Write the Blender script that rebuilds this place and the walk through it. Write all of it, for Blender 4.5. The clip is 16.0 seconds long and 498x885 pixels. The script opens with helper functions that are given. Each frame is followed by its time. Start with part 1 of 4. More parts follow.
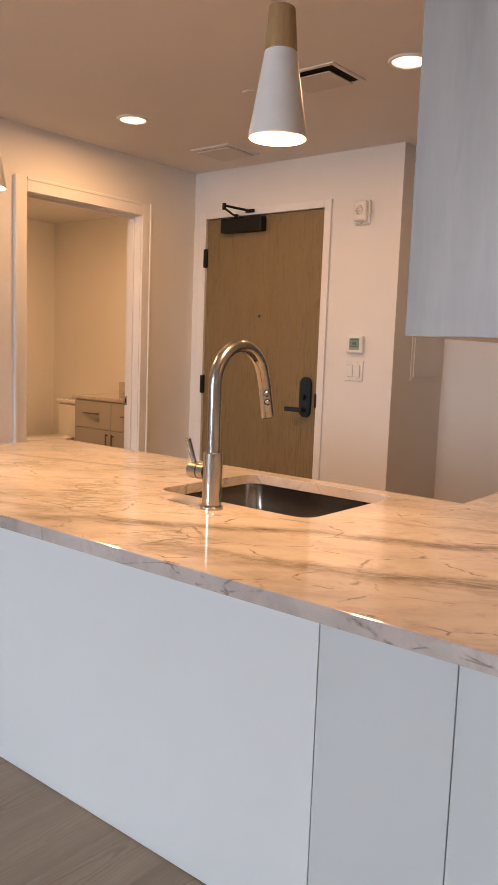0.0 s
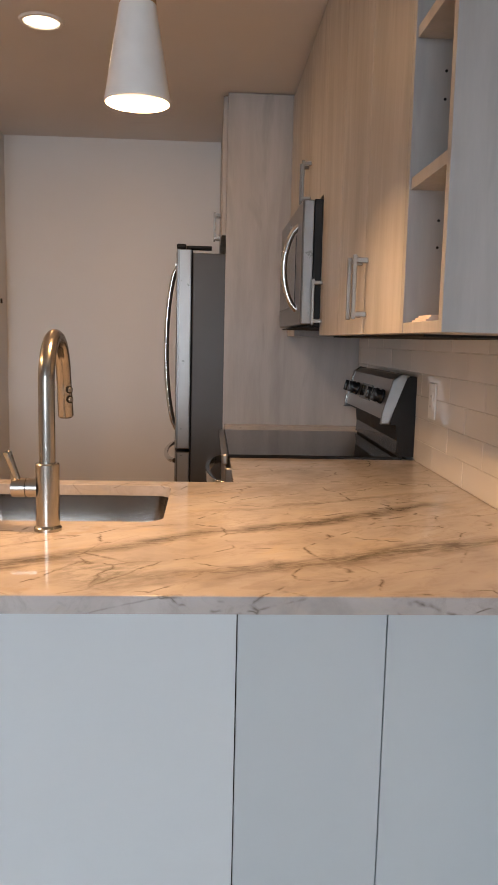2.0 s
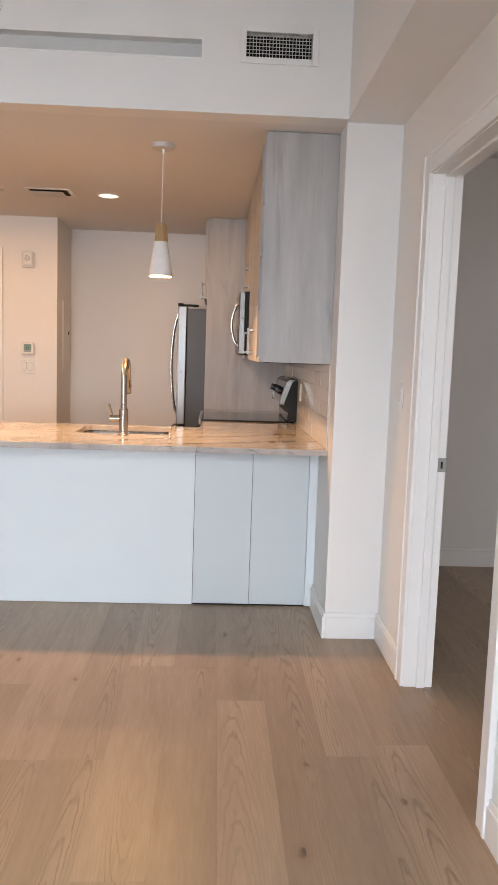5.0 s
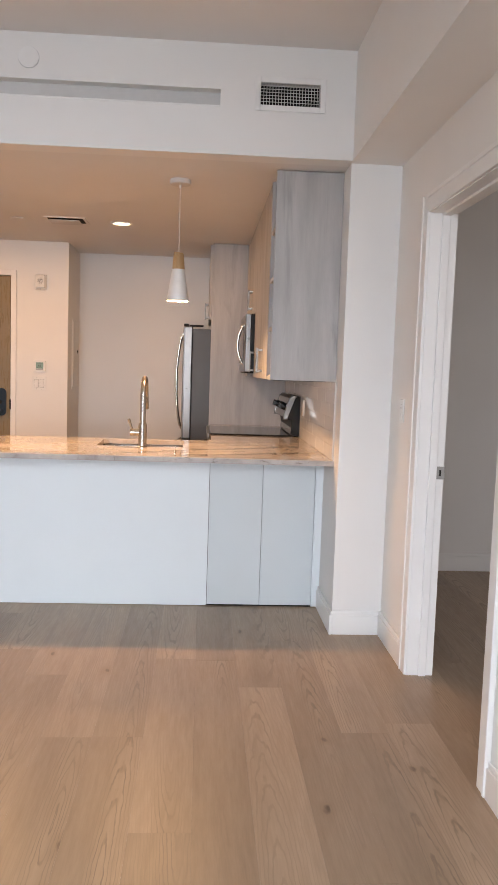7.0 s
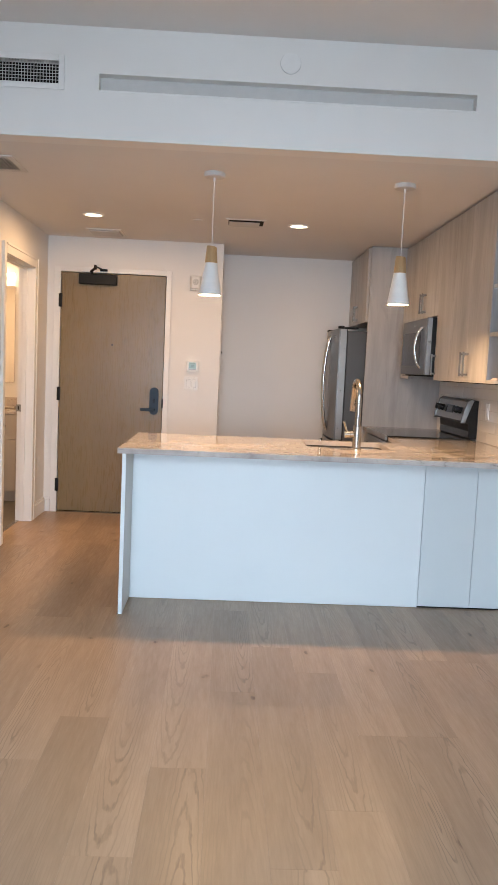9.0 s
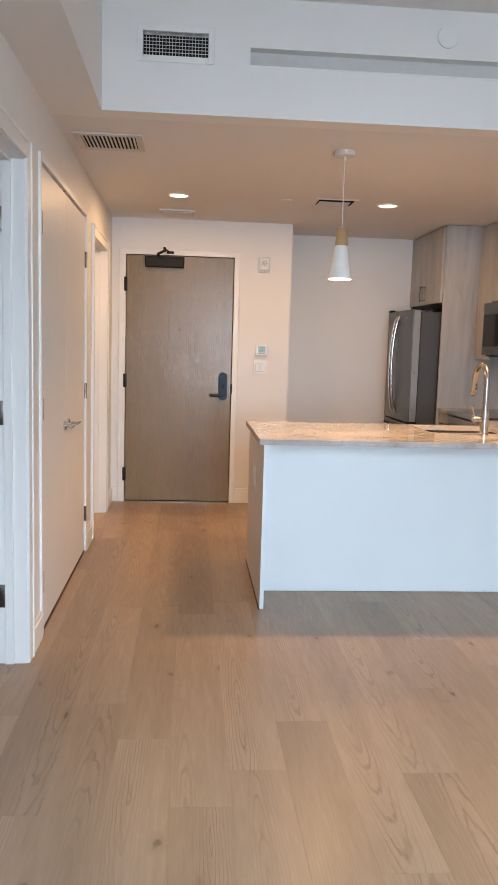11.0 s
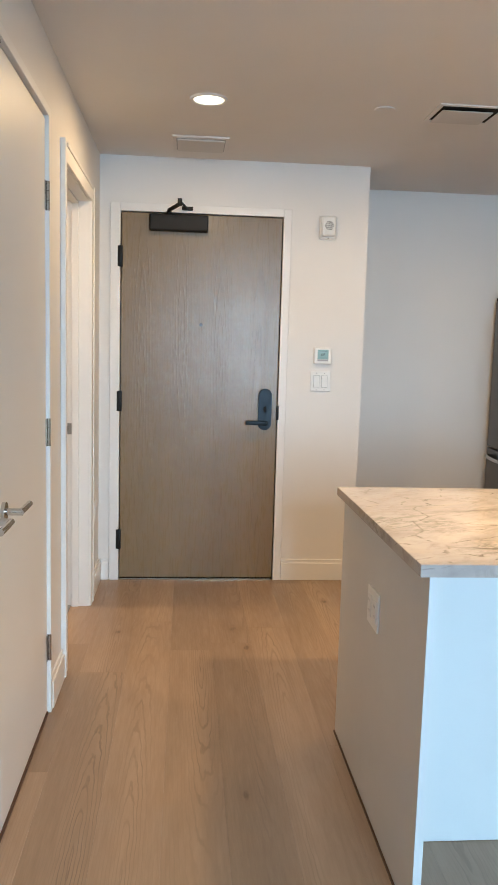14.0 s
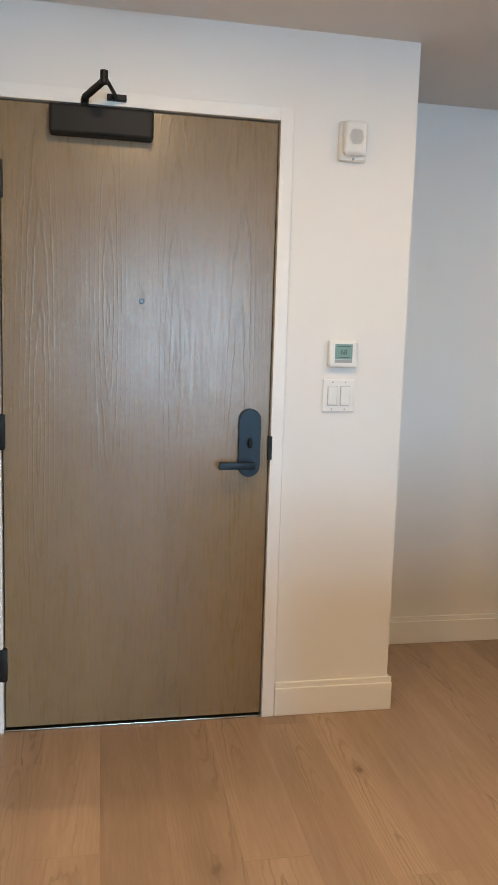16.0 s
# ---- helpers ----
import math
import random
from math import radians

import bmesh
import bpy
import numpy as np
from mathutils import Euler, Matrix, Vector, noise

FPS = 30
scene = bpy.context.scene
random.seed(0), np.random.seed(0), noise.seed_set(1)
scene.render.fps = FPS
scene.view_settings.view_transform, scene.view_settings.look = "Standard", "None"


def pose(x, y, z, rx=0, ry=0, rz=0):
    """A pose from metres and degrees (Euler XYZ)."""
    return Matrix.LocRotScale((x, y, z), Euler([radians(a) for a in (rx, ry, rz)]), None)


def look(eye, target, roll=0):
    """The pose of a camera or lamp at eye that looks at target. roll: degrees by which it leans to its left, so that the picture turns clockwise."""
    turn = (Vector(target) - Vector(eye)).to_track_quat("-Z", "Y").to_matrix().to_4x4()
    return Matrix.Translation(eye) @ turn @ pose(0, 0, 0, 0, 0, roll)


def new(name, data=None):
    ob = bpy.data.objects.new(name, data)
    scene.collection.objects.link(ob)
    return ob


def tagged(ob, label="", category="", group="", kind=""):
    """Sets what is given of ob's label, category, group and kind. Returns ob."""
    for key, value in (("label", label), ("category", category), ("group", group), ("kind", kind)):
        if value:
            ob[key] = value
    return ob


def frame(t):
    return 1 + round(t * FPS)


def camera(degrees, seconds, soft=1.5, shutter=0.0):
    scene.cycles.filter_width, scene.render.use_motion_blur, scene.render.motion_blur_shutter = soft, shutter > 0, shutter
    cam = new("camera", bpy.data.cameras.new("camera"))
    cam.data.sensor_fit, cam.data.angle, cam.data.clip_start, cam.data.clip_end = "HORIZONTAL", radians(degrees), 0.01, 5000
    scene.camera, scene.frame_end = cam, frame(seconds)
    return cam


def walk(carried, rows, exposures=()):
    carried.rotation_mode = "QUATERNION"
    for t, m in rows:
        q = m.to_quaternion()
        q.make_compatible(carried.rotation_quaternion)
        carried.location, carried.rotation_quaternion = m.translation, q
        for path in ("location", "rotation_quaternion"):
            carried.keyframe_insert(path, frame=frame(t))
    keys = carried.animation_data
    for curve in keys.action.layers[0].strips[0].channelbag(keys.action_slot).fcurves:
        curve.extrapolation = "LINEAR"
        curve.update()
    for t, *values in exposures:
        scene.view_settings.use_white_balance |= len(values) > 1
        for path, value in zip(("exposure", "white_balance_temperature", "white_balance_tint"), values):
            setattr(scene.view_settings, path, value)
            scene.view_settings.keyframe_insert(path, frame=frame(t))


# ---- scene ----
cam = camera(35.6, 16.0)
PATH = [
    (0, (-0.087, 0.043, 1.31), (-1.337, 1.586, 1.07), 2.1),
    (0.5, (-0.301, 0.19, 1.309), (-1.481, 1.784, 1.048), 2.6),
    (1, (-0.575, 0.172, 1.305), (-1.309, 2.012, 1.032), 3.1),
    (1.5, (-0.804, 0.057, 1.291), (-1.05, 2.025, 1.033), 2.4),
    (2, (-1.017, -0.151, 1.319), (-0.91, 1.829, 1.055), 1.3),
    (2.5, (-1.122, -0.537, 1.336), (-0.876, 1.424, 1.035), 1.2),
    (3, (-1.084, -0.947, 1.355), (-0.882, 1.023, 1.07), 2.1),
    (3.5, (-0.996, -1.461, 1.371), (-0.876, 0.514, 1.084), 2.6),
    (4, (-0.966, -1.967, 1.37), (-0.889, 0.008, 1.064), 2.6),
    (4.5, (-0.854, -2.451, 1.374), (-0.775, -0.47, 1.107), 2.2),
    (7, (-1.01, -3.085, 1.388), (-0.885, -1.097, 1.201), 1.9),
    (7.5, (-1.237, -3.079, 1.377), (-1.152, -1.089, 1.194), 2.0),
    (8, (-1.51, -3.02, 1.357), (-1.444, -1.029, 1.174), 2.1),
    (8.5, (-1.785, -3.018, 1.353), (-1.736, -1.027, 1.166), 2.3),
    (9, (-2.131, -3.072, 1.362), (-2.066, -1.082, 1.172), 2.6),
    (9.5, (-2.403, -3.047, 1.338), (-2.313, -1.059, 1.139), 2.8),
    (10, (-2.68, -3.006, 1.361), (-2.558, -1.021, 1.151), 2.7),
    (12.5, (-3.22, -2.195, 1.382), (-3.043, -0.222, 1.106), 0.9),
    (13, (-3.212, -1.703, 1.383), (-3.032, 0.27, 1.112), 1.2),
    (13.5, (-3.21, -1.197, 1.383), (-3.027, 0.778, 1.131), 1.3),
    (14, (-3.24, -0.65, 1.397), (-3.073, 1.328, 1.152), 1.6),
    (14.5, (-3.301, -0.153, 1.39), (-3.123, 1.825, 1.153), 1.6),
    (15, (-3.315, 0.297, 1.384), (-3.116, 2.273, 1.147), 1.5),
    (15.5, (-3.339, 0.761, 1.374), (-3.068, 2.728, 1.131), 1.5),
    (16, (-3.292, 1.192, 1.379), (-2.914, 3.14, 1.129), 1.7),
]
EXPO = [(0.0, -0.21, 6900, 20), (0.5, -0.27, 6100, 11), (1.0, -0.37, 6100, 11), (2.0, -0.43, 6700, 15), (2.6, -0.27, 6850, 18), (3.5, -0.03, 6950, 17), (4.5, 0.07, 6850, 16), (7.0, 0.05, 6900, 18), (8.0, 0.05, 6800, 18), (9.0, 0.05, 6030, 10), (10.0, 0.05, 5880, 8), (12.5, 0.11, 6550, 17), (13.0, 0.13, 6100, 9), (14.4, 0.17, 5140, -2), (16.0, 0.19, 5090, -2)]
walk(cam, [(t, look(eye, target, roll)) for t, eye, target, roll in PATH], EXPO)


# ---- light ----
DAY, WARM = (0.73, 0.875, 1.0), (1.0, 0.572, 0.25)
world = bpy.data.worlds.new("sky")
scene.world = world
world.use_nodes = True
sky = world.node_tree.nodes.new("ShaderNodeTexSky")
sky.sky_type, sky.sun_disc, sky.sun_elevation, sky.sun_rotation = "NISHITA", False, radians(35), radians(160)
world.node_tree.links.new(sky.outputs[0], world.node_tree.nodes["Background"].inputs[0])
world.node_tree.nodes["Background"].inputs[1].default_value = 0.1


def lamp(name, kind, place, watts, colour, turn=(0, 0, 0), size=0.05, size_y=None, spread=None):
    data = bpy.data.lights.new(name, kind)
    data.energy, data.color = watts, colour
    data.shape, data.size = ("RECTANGLE" if size_y else "DISK"), size
    if size_y:
        data.size_y = size_y
    if spread:
        data.spread = radians(spread)
    ob = new(name, data)
    ob.matrix_world = pose(*place, *turn)
    return ob


lamp("living_window_light", "AREA", (-2.1, -4.64, 1.6), 75, DAY, (66, 0, 0), 2.2, 2.1, spread=100)
lamp("bedroom_window_light", "AREA", (1.7, -4.64, 1.6), 34, (0.95, 0.93, 0.92), (90, 0, 0), 1.6, 1.6)
PENDANTS = [(-2.245, 1.395), (-1.162, 1.430)]
DOWNLIGHTS = [(-3.16, 2.81), (-1.638, 2.855)]
for px, py in PENDANTS:
    lamp("pendant_light", "AREA", (px, py, 1.790), 15.5, WARM, size=0.075)
for px, py in DOWNLIGHTS:
    lamp("downlight_light", "AREA", (px, py, 2.418), 12.5, WARM, size=0.11)
lamp("bath_ceiling_light", "AREA", (-5.0, 3.4, 2.40), 20, (1.0, 0.55, 0.24), size=0.25)
lamp("vanity_bar_light", "AREA", (-4.6, 4.66, 2.16), 9, (1.0, 0.55, 0.24), (60, 0, 180), 0.5, 0.05)


# ---- materials ----
def material(name, colour=(0.8, 0.8, 0.8), rough=0.5, metal=0.0, coat=0.0, spec=0.5):
    m = bpy.data.materials.new(name)
    m.use_nodes = True
    b = m.node_tree.nodes["Principled BSDF"]
    b.inputs["Base Color"].default_value = (*colour, 1)
    b.inputs["Roughness"].default_value = rough
    b.inputs["Metallic"].default_value = metal
    b.inputs["Coat Weight"].default_value = coat
    b.inputs["Specular IOR Level"].default_value = spec
    return m, m.node_tree, b


def node(tree, kind, **values):
    n = tree.nodes.new("ShaderNode" + kind)
    for key, value in values.items():
        n.inputs[key.replace("_", " ")].default_value = value
    return n


def coords(tree, scale, offset=None, plank=False):
    """Object coordinates, scaled; plank: shifted by the piece's own random number."""
    tc, mp = tree.nodes.new("ShaderNodeTexCoord"), tree.nodes.new("ShaderNodeMapping")
    mp.inputs["Scale"].default_value = scale
    if offset:
        mp.inputs["Rotation"].default_value = offset
    source = tc.outputs["Object"]
    if plank:
        info, mul, add = tree.nodes.new("ShaderNodeObjectInfo"), tree.nodes.new("ShaderNodeMath"), tree.nodes.new("ShaderNodeVectorMath")
        mul.operation, mul.inputs[1].default_value = "MULTIPLY", 47.0
        tree.links.new(info.outputs["Random"], mul.inputs[0])
        tree.links.new(source, add.inputs[0])
        tree.links.new(mul.outputs[0], add.inputs[1])
        source = add.outputs[0]
    tree.links.new(source, mp.inputs["Vector"])
    return mp.outputs[0]


def noise_of(tree, vector, scale, detail=4.0, rough=0.55, distort=0.0):
    n = node(tree, "TexNoise", Scale=scale, Detail=detail, Roughness=rough, Distortion=distort)
    tree.links.new(vector, n.inputs["Vector"])
    return n.outputs[0]


def ramp(tree, value, *stops):
    r = tree.nodes.new("ShaderNodeValToRGB")
    e = r.color_ramp.elements
    while len(e) < len(stops):
        e.new(0.5)
    for n, (at, c) in enumerate(stops):
        e[n].position, e[n].color = at, (*c, 1) if len(c) == 3 else c
    tree.links.new(value, r.inputs[0])
    return r.outputs[0]


def mix(tree, a, b, factor, blend="MIX"):
    m = tree.nodes.new("ShaderNodeMix")
    m.data_type, m.blend_type = "RGBA", blend
    for socket, value in ((m.inputs[0], factor), (m.inputs[6], a), (m.inputs[7], b)):
        if isinstance(value, (int, float)):
            socket.default_value = value
        elif isinstance(value, tuple):
            socket.default_value = (*value, 1)
        else:
            tree.links.new(value, socket)
    return m.outputs[2]


def bump(tree, bsdf, height, strength, distance=0.002):
    b = node(tree, "Bump", Strength=strength, Distance=distance)
    tree.links.new(height, b.inputs["Height"])
    tree.links.new(b.outputs[0], bsdf.inputs["Normal"])


def grey(v):
    return (v, v, v)


def paint(name, colour, rough=0.55, peel=0.12, spread=0.05):
    m, t, b = material(name, colour, rough)
    v = coords(t, (1, 1, 1))
    tone = ramp(t, noise_of(t, v, 1.3, 3), (0.3, tuple(c * 0.965 for c in colour)), (0.7, colour))
    t.links.new(tone, b.inputs["Base Color"])
    t.links.new(ramp(t, noise_of(t, v, 9.0, 4), (0.3, grey(rough - spread)), (0.75, grey(rough + spread))), b.inputs["Roughness"])
    bump(t, b, noise_of(t, v, 260, 3), peel, 0.001)
    return m


def sums(t, op, a, c=0.0):
    n = t.nodes.new("ShaderNodeMath")
    n.operation = op
    for socket, value in zip(n.inputs, (a, c)):
        if isinstance(value, (int, float)):
            socket.default_value = value
        else:
            t.links.new(value, socket)
    return n.outputs[0]


def flat_sawn(t, v, across, along, taper, spacing, leaf, plank):
    """The phase of growth rings cut by a flat board: nested arches along its middle, straight lines at its edges."""
    sep = t.nodes.new("ShaderNodeSeparateXYZ")
    t.links.new(t.nodes.new("ShaderNodeTexCoord").outputs["Object"], sep.inputs[0])
    x, y = sep.outputs[across], sep.outputs[along]
    if plank:
        chance = t.nodes.new("ShaderNodeObjectInfo").outputs["Random"]
        x = sums(t, "ADD", x, sums(t, "MULTIPLY", sums(t, "SUBTRACT", chance, 0.5), 0.11))
        y = sums(t, "ADD", y, sums(t, "MULTIPLY", sums(t, "SUBTRACT", sums(t, "FRACT", sums(t, "MULTIPLY", chance, 7.0)), 0.5), 2.2))
    if leaf:
        index = sums(t, "FLOOR", sums(t, "DIVIDE", x, leaf))
        x = sums(t, "SUBTRACT", sums(t, "SUBTRACT", x, sums(t, "MULTIPLY", index, leaf)), leaf * 0.5)
        y = sums(t, "SUBTRACT", sums(t, "ADD", y, sums(t, "MULTIPLY", sums(t, "SINE", sums(t, "MULTIPLY", index, 2.3)), 0.25)), 1.15)
    slow = sums(t, "SUBTRACT", noise_of(t, v, 1.7, 2, 0.5), 0.5)
    quick = sums(t, "SUBTRACT", noise_of(t, v, 14.0, 3, 0.6), 0.5)
    depth = sums(t, "ADD", sums(t, "MULTIPLY", y, taper), sums(t, "MULTIPLY", slow, 0.11))
    x = sums(t, "ADD", x, sums(t, "MULTIPLY", slow, 0.05))
    ring = sums(t, "SQRT", sums(t, "ADD", sums(t, "MULTIPLY", x, x), sums(t, "MULTIPLY", depth, depth)))
    ring = sums(t, "ADD", ring, sums(t, "MULTIPLY", quick, 0.010))
    squeeze = (1.0, 1.0, 0.3) if along == 2 else (1.0, 0.3, 1.0)
    ring = sums(t, "ADD", ring, sums(t, "MULTIPLY", sums(t, "SUBTRACT", noise_of(t, coords(t, squeeze, plank=plank), 38.0, 2, 0.5), 0.5), 0.010))
    middle = ramp(t, sums(t, "ADD", sums(t, "ABSOLUTE", x), sums(t, "MULTIPLY", quick, 0.05)), (0.024, grey(1.0)), (0.066, grey(0.28)))
    return sums(t, "MULTIPLY", ring, 6.283 / spacing), middle


def wood(name, dark, light, scale, rough=0.5, grain=(1, 1, 1), plank=False, knots=False, cathedral=0.5, relief=0.15, varied=0.0, finer=9.0, rings_per=95.0, flat=None, streaks=0.0):
    """Wood with long grain; grain squeezes the coordinates so that the fibres run along the axis with the smallest value.
    flat: (across, along, taper, ring spacing, leaf width) for flat-sawn arches, one figure to a plank or veneer leaf."""
    m, t, b = material(name, light, rough)
    v = coords(t, grain, plank=plank)
    fine = noise_of(t, v, scale * finer, 6, 0.7)
    broad = noise_of(t, v, scale * 0.9, 3, 0.5, 0.6)
    if flat:
        ring, middle = flat_sawn(t, v, *flat, plank)
        wave = t.nodes.new("ShaderNodeMath")
        wave.operation = "SINE"
        t.links.new(ring, wave.inputs[0])
    else:
        w = node(t, "TexNoise", Scale=scale * 0.55, Detail=1.0, Roughness=0.35, Distortion=0.25)
        t.links.new(v, w.inputs["Vector"])
        rings = t.nodes.new("ShaderNodeMath")
        rings.operation, rings.inputs[1].default_value = "MULTIPLY", rings_per
        t.links.new(w.outputs[0], rings.inputs[0])
        wave = t.nodes.new("ShaderNodeMath")
        wave.operation = "SINE"
        t.links.new(rings.outputs[0], wave.inputs[0])
    lines = ramp(t, wave.outputs[0], (0.45, grey(0.0)), (0.98, grey(1.0)))
    if flat:
        lines = mix(t, lines, middle, 1.0, "MULTIPLY")
    colour = ramp(t, fine, (0.30, dark), (0.68, light))
    mid = tuple((a + c) / 2 for a, c in zip(dark, light))
    colour = mix(t, colour, ramp(t, broad, (0.34, dark), (0.50, mid), (0.64, light)), 0.55)
    broken = ramp(t, noise_of(t, v, scale * 0.9, 2), ((0.38 if flat else 0.44), grey(0.0)), ((0.56 if flat else 0.62), grey(cathedral)))
    dashes = ramp(t, fine, (0.35, grey(0.25)), (0.60, grey(1.0)))
    shade = mix(t, grey(0.0), mix(t, lines, dashes, 1.0, "MULTIPLY"), broken, "MIX")
    colour = mix(t, colour, tuple(c * 0.70 for c in dark), shade)
    if streaks:
        colour = mix(t, colour, tuple(c * 0.82 for c in dark), ramp(t, noise_of(t, v, scale * 1.9, 4, 0.6, 0.7), (0.54, grey(0.0)), (0.70, grey(streaks))))
    if knots:
        k = node(t, "TexVoronoi", Scale=1.0)
        k.voronoi_dimensions = "2D"
        kv = coords(t, (2.9, 1.35, 0.6), plank=plank)
        bent = noise_of(t, kv, 5.0, 3)
        warp = mix(t, kv, bent, 0.13)
        t.links.new(warp, k.inputs["Vector"])
        cell = t.nodes.new("ShaderNodeSeparateColor")
        t.links.new(k.outputs["Color"], cell.inputs[0])
        rare = ramp(t, cell.outputs[0], (0.50, grey(0.0)), (0.66, grey(1.0)))
        halo = ramp(t, k.outputs["Distance"], (0.02, grey(0.40)), (0.09, grey(0.0)))
        colour = mix(t, colour, (dark[0] * 0.72, dark[1] * 0.62, dark[2] * 0.5), mix(t, grey(0.0), mix(t, halo, rare, 1.0, "MULTIPLY"), dashes))
        spot = ramp(t, k.outputs["Distance"], (0.014, grey(0.95)), (0.034, grey(0.0)))
        colour = mix(t, colour, (dark[0] * 0.26, dark[1] * 0.2, dark[2] * 0.15), mix(t, grey(0.0), mix(t, spot, rare, 1.0, "MULTIPLY"), ramp(t, fine, (0.30, grey(1.0)), (0.62, grey(0.35)))))
    if varied:
        info = t.nodes.new("ShaderNodeObjectInfo")
        tint = ramp(t, info.outputs["Random"], (0.0, (1 - varied, 1 - varied * 1.1, 1 - varied * 1.25)), (0.5, (1, 0.985, 0.96)), (1.0, (1 + varied * 0.5, 1 + varied * 0.5, 1 + varied * 0.45)))
        colour = mix(t, colour, tint, 1.0, "MULTIPLY")
    t.links.new(colour, b.inputs["Base Color"])
    t.links.new(ramp(t, fine, (0.3, grey(rough + 0.08)), (0.7, grey(rough - 0.06))), b.inputs["Roughness"])
    bump(t, b, mix(t, fine, lines, 0.75) if flat else fine, relief, 0.0012)
    return m


def plain(name, colour, rough=0.4, metal=0.0, coat=0.0):
    m, t, b = material(name, colour, rough, metal, coat)
    n = noise_of(t, coords(t, (1, 1, 1)), 25, 4)
    wide = 0.008 if metal > 0.5 else 0.03
    t.links.new(ramp(t, n, (0.3, grey(max(rough - wide, 0.02))), (0.7, grey(rough + wide))), b.inputs["Roughness"])
    t.links.new(ramp(t, n, (0.3, tuple(c * (0.985 if metal > 0.5 else 0.95) for c in colour)), (0.7, colour)), b.inputs["Base Color"])
    return m


def glow(name, colour, strength):
    m, t, b = material(name, (0.9, 0.9, 0.88), 0.5)
    b.inputs["Emission Color"].default_value = (*colour, 1)
    b.inputs["Emission Strength"].default_value = strength
    return m


def turned(t, v, degrees, scale):
    """Coordinates turned about the upright axis, then squeezed."""
    spin, squeeze = t.nodes.new("ShaderNodeMapping"), t.nodes.new("ShaderNodeMapping")
    spin.inputs["Rotation"].default_value = (0, 0, radians(-degrees))
    squeeze.inputs["Scale"].default_value = scale
    t.links.new(v, spin.inputs["Vector"])
    t.links.new(spin.outputs[0], squeeze.inputs["Vector"])
    return squeeze.outputs[0]


def stone(name, veins=(), patches=()):
    """Pale marble: cloudy ground, long feathered veins (y = a + b x, half width, start and end in x, depth of tone), smoky crackled patches (x, y, radius) and short cracks."""
    m, t, b = material(name, (0.70, 0.67, 0.63), 0.10)
    v = coords(t, (1, 1, 1))
    cloud = noise_of(t, turned(t, v, 25, (1.0, 1.7, 1.5)), 3.0, 6, 0.62, 0.6)
    colour = ramp(t, cloud, (0.30, (0.365, 0.330, 0.31)), (0.46, (0.50, 0.455, 0.428)), (0.70, (0.62, 0.568, 0.535)))
    wisp = noise_of(t, turned(t, v, 24, (1.0, 4.2, 4.0)), 2.6, 6, 0.66, 1.0)
    colour = mix(t, colour, (0.47, 0.44, 0.40), ramp(t, wisp, (0.54, grey(0.0)), (0.70, grey(0.55))))
    ochre = noise_of(t, turned(t, v, 35, (1.0, 2.0, 2.0)), 5.2, 5, 0.6, 0.8)
    colour = mix(t, colour, (0.62, 0.52, 0.39), ramp(t, ochre, (0.55, grey(0.0)), (0.72, grey(0.45))))
    mottle = noise_of(t, turned(t, v, 30, (1.0, 1.8, 1.6)), 11.0, 6, 0.70, 0.9)
    colour = mix(t, colour, (0.36, 0.31, 0.275), ramp(t, mottle, (0.50, grey(0.0)), (0.66, grey(0.55))))
    sep = t.nodes.new("ShaderNodeSeparateXYZ")
    t.links.new(v, sep.inputs[0])
    sway = sums(t, "MULTIPLY", sums(t, "SUBTRACT", noise_of(t, v, 3.2, 3, 0.5), 0.5), 0.14)
    sway = sums(t, "ADD", sway, sums(t, "MULTIPLY", sums(t, "SUBTRACT", noise_of(t, v, 13.0, 3, 0.6), 0.5), 0.030))
    fray = noise_of(t, turned(t, v, 25, (3.6, 17, 12)), 2.2, 6, 0.70, 1.4)
    thread = ramp(t, fray, (0.44, grey(0.0)), (0.57, grey(1.0)))
    patchy = noise_of(t, v, 5.5, 4, 0.6)
    for a, slope, half, x0, x1, tone in veins:
        line = sums(t, "ADD", a, sums(t, "MULTIPLY", sep.outputs[0], slope))
        off = sums(t, "ABSOLUTE", sums(t, "SUBTRACT", sep.outputs[1], sums(t, "ADD", line, sway)))
        off = sums(t, "ADD", sums(t, "DIVIDE", off, half), sums(t, "MULTIPLY", sums(t, "SUBTRACT", patchy, 0.45), 1.9))
        ends = t.nodes.new("ShaderNodeClamp")
        t.links.new(sums(t, "MULTIPLY", sums(t, "MULTIPLY", sums(t, "SUBTRACT", sep.outputs[0], x0), 6.0), sums(t, "SUBTRACT", x1, sep.outputs[0])), ends.inputs[0])
        body = ramp(t, off, (0.0, grey(1.0)), (0.35, grey(0.75)), (1.0, grey(0.0)))
        core = ramp(t, off, (0.0, grey(1.0)), (0.42, grey(0.0)))
        amount = sums(t, "MAXIMUM", sums(t, "MULTIPLY", body, sums(t, "ADD", sums(t, "MULTIPLY", thread, 0.50), 0.48)), sums(t, "MULTIPLY", core, 0.8))
        colour = mix(t, colour, (0.115, 0.095, 0.075), sums(t, "MULTIPLY", sums(t, "MULTIPLY", amount, ends.outputs[0]), tone))
    bent = mix(t, turned(t, v, 28, (9.0, 14.0, 24.0)), noise_of(t, v, 7.0, 4, 0.6), 0.45)
    crack = node(t, "TexVoronoi", Scale=1.0)
    crack.feature = "DISTANCE_TO_EDGE"
    t.links.new(bent, crack.inputs["Vector"])
    thin = ramp(t, crack.outputs["Distance"], (0.0, grey(0.95)), (0.012, grey(0.45)), (0.028, grey(0.0)))
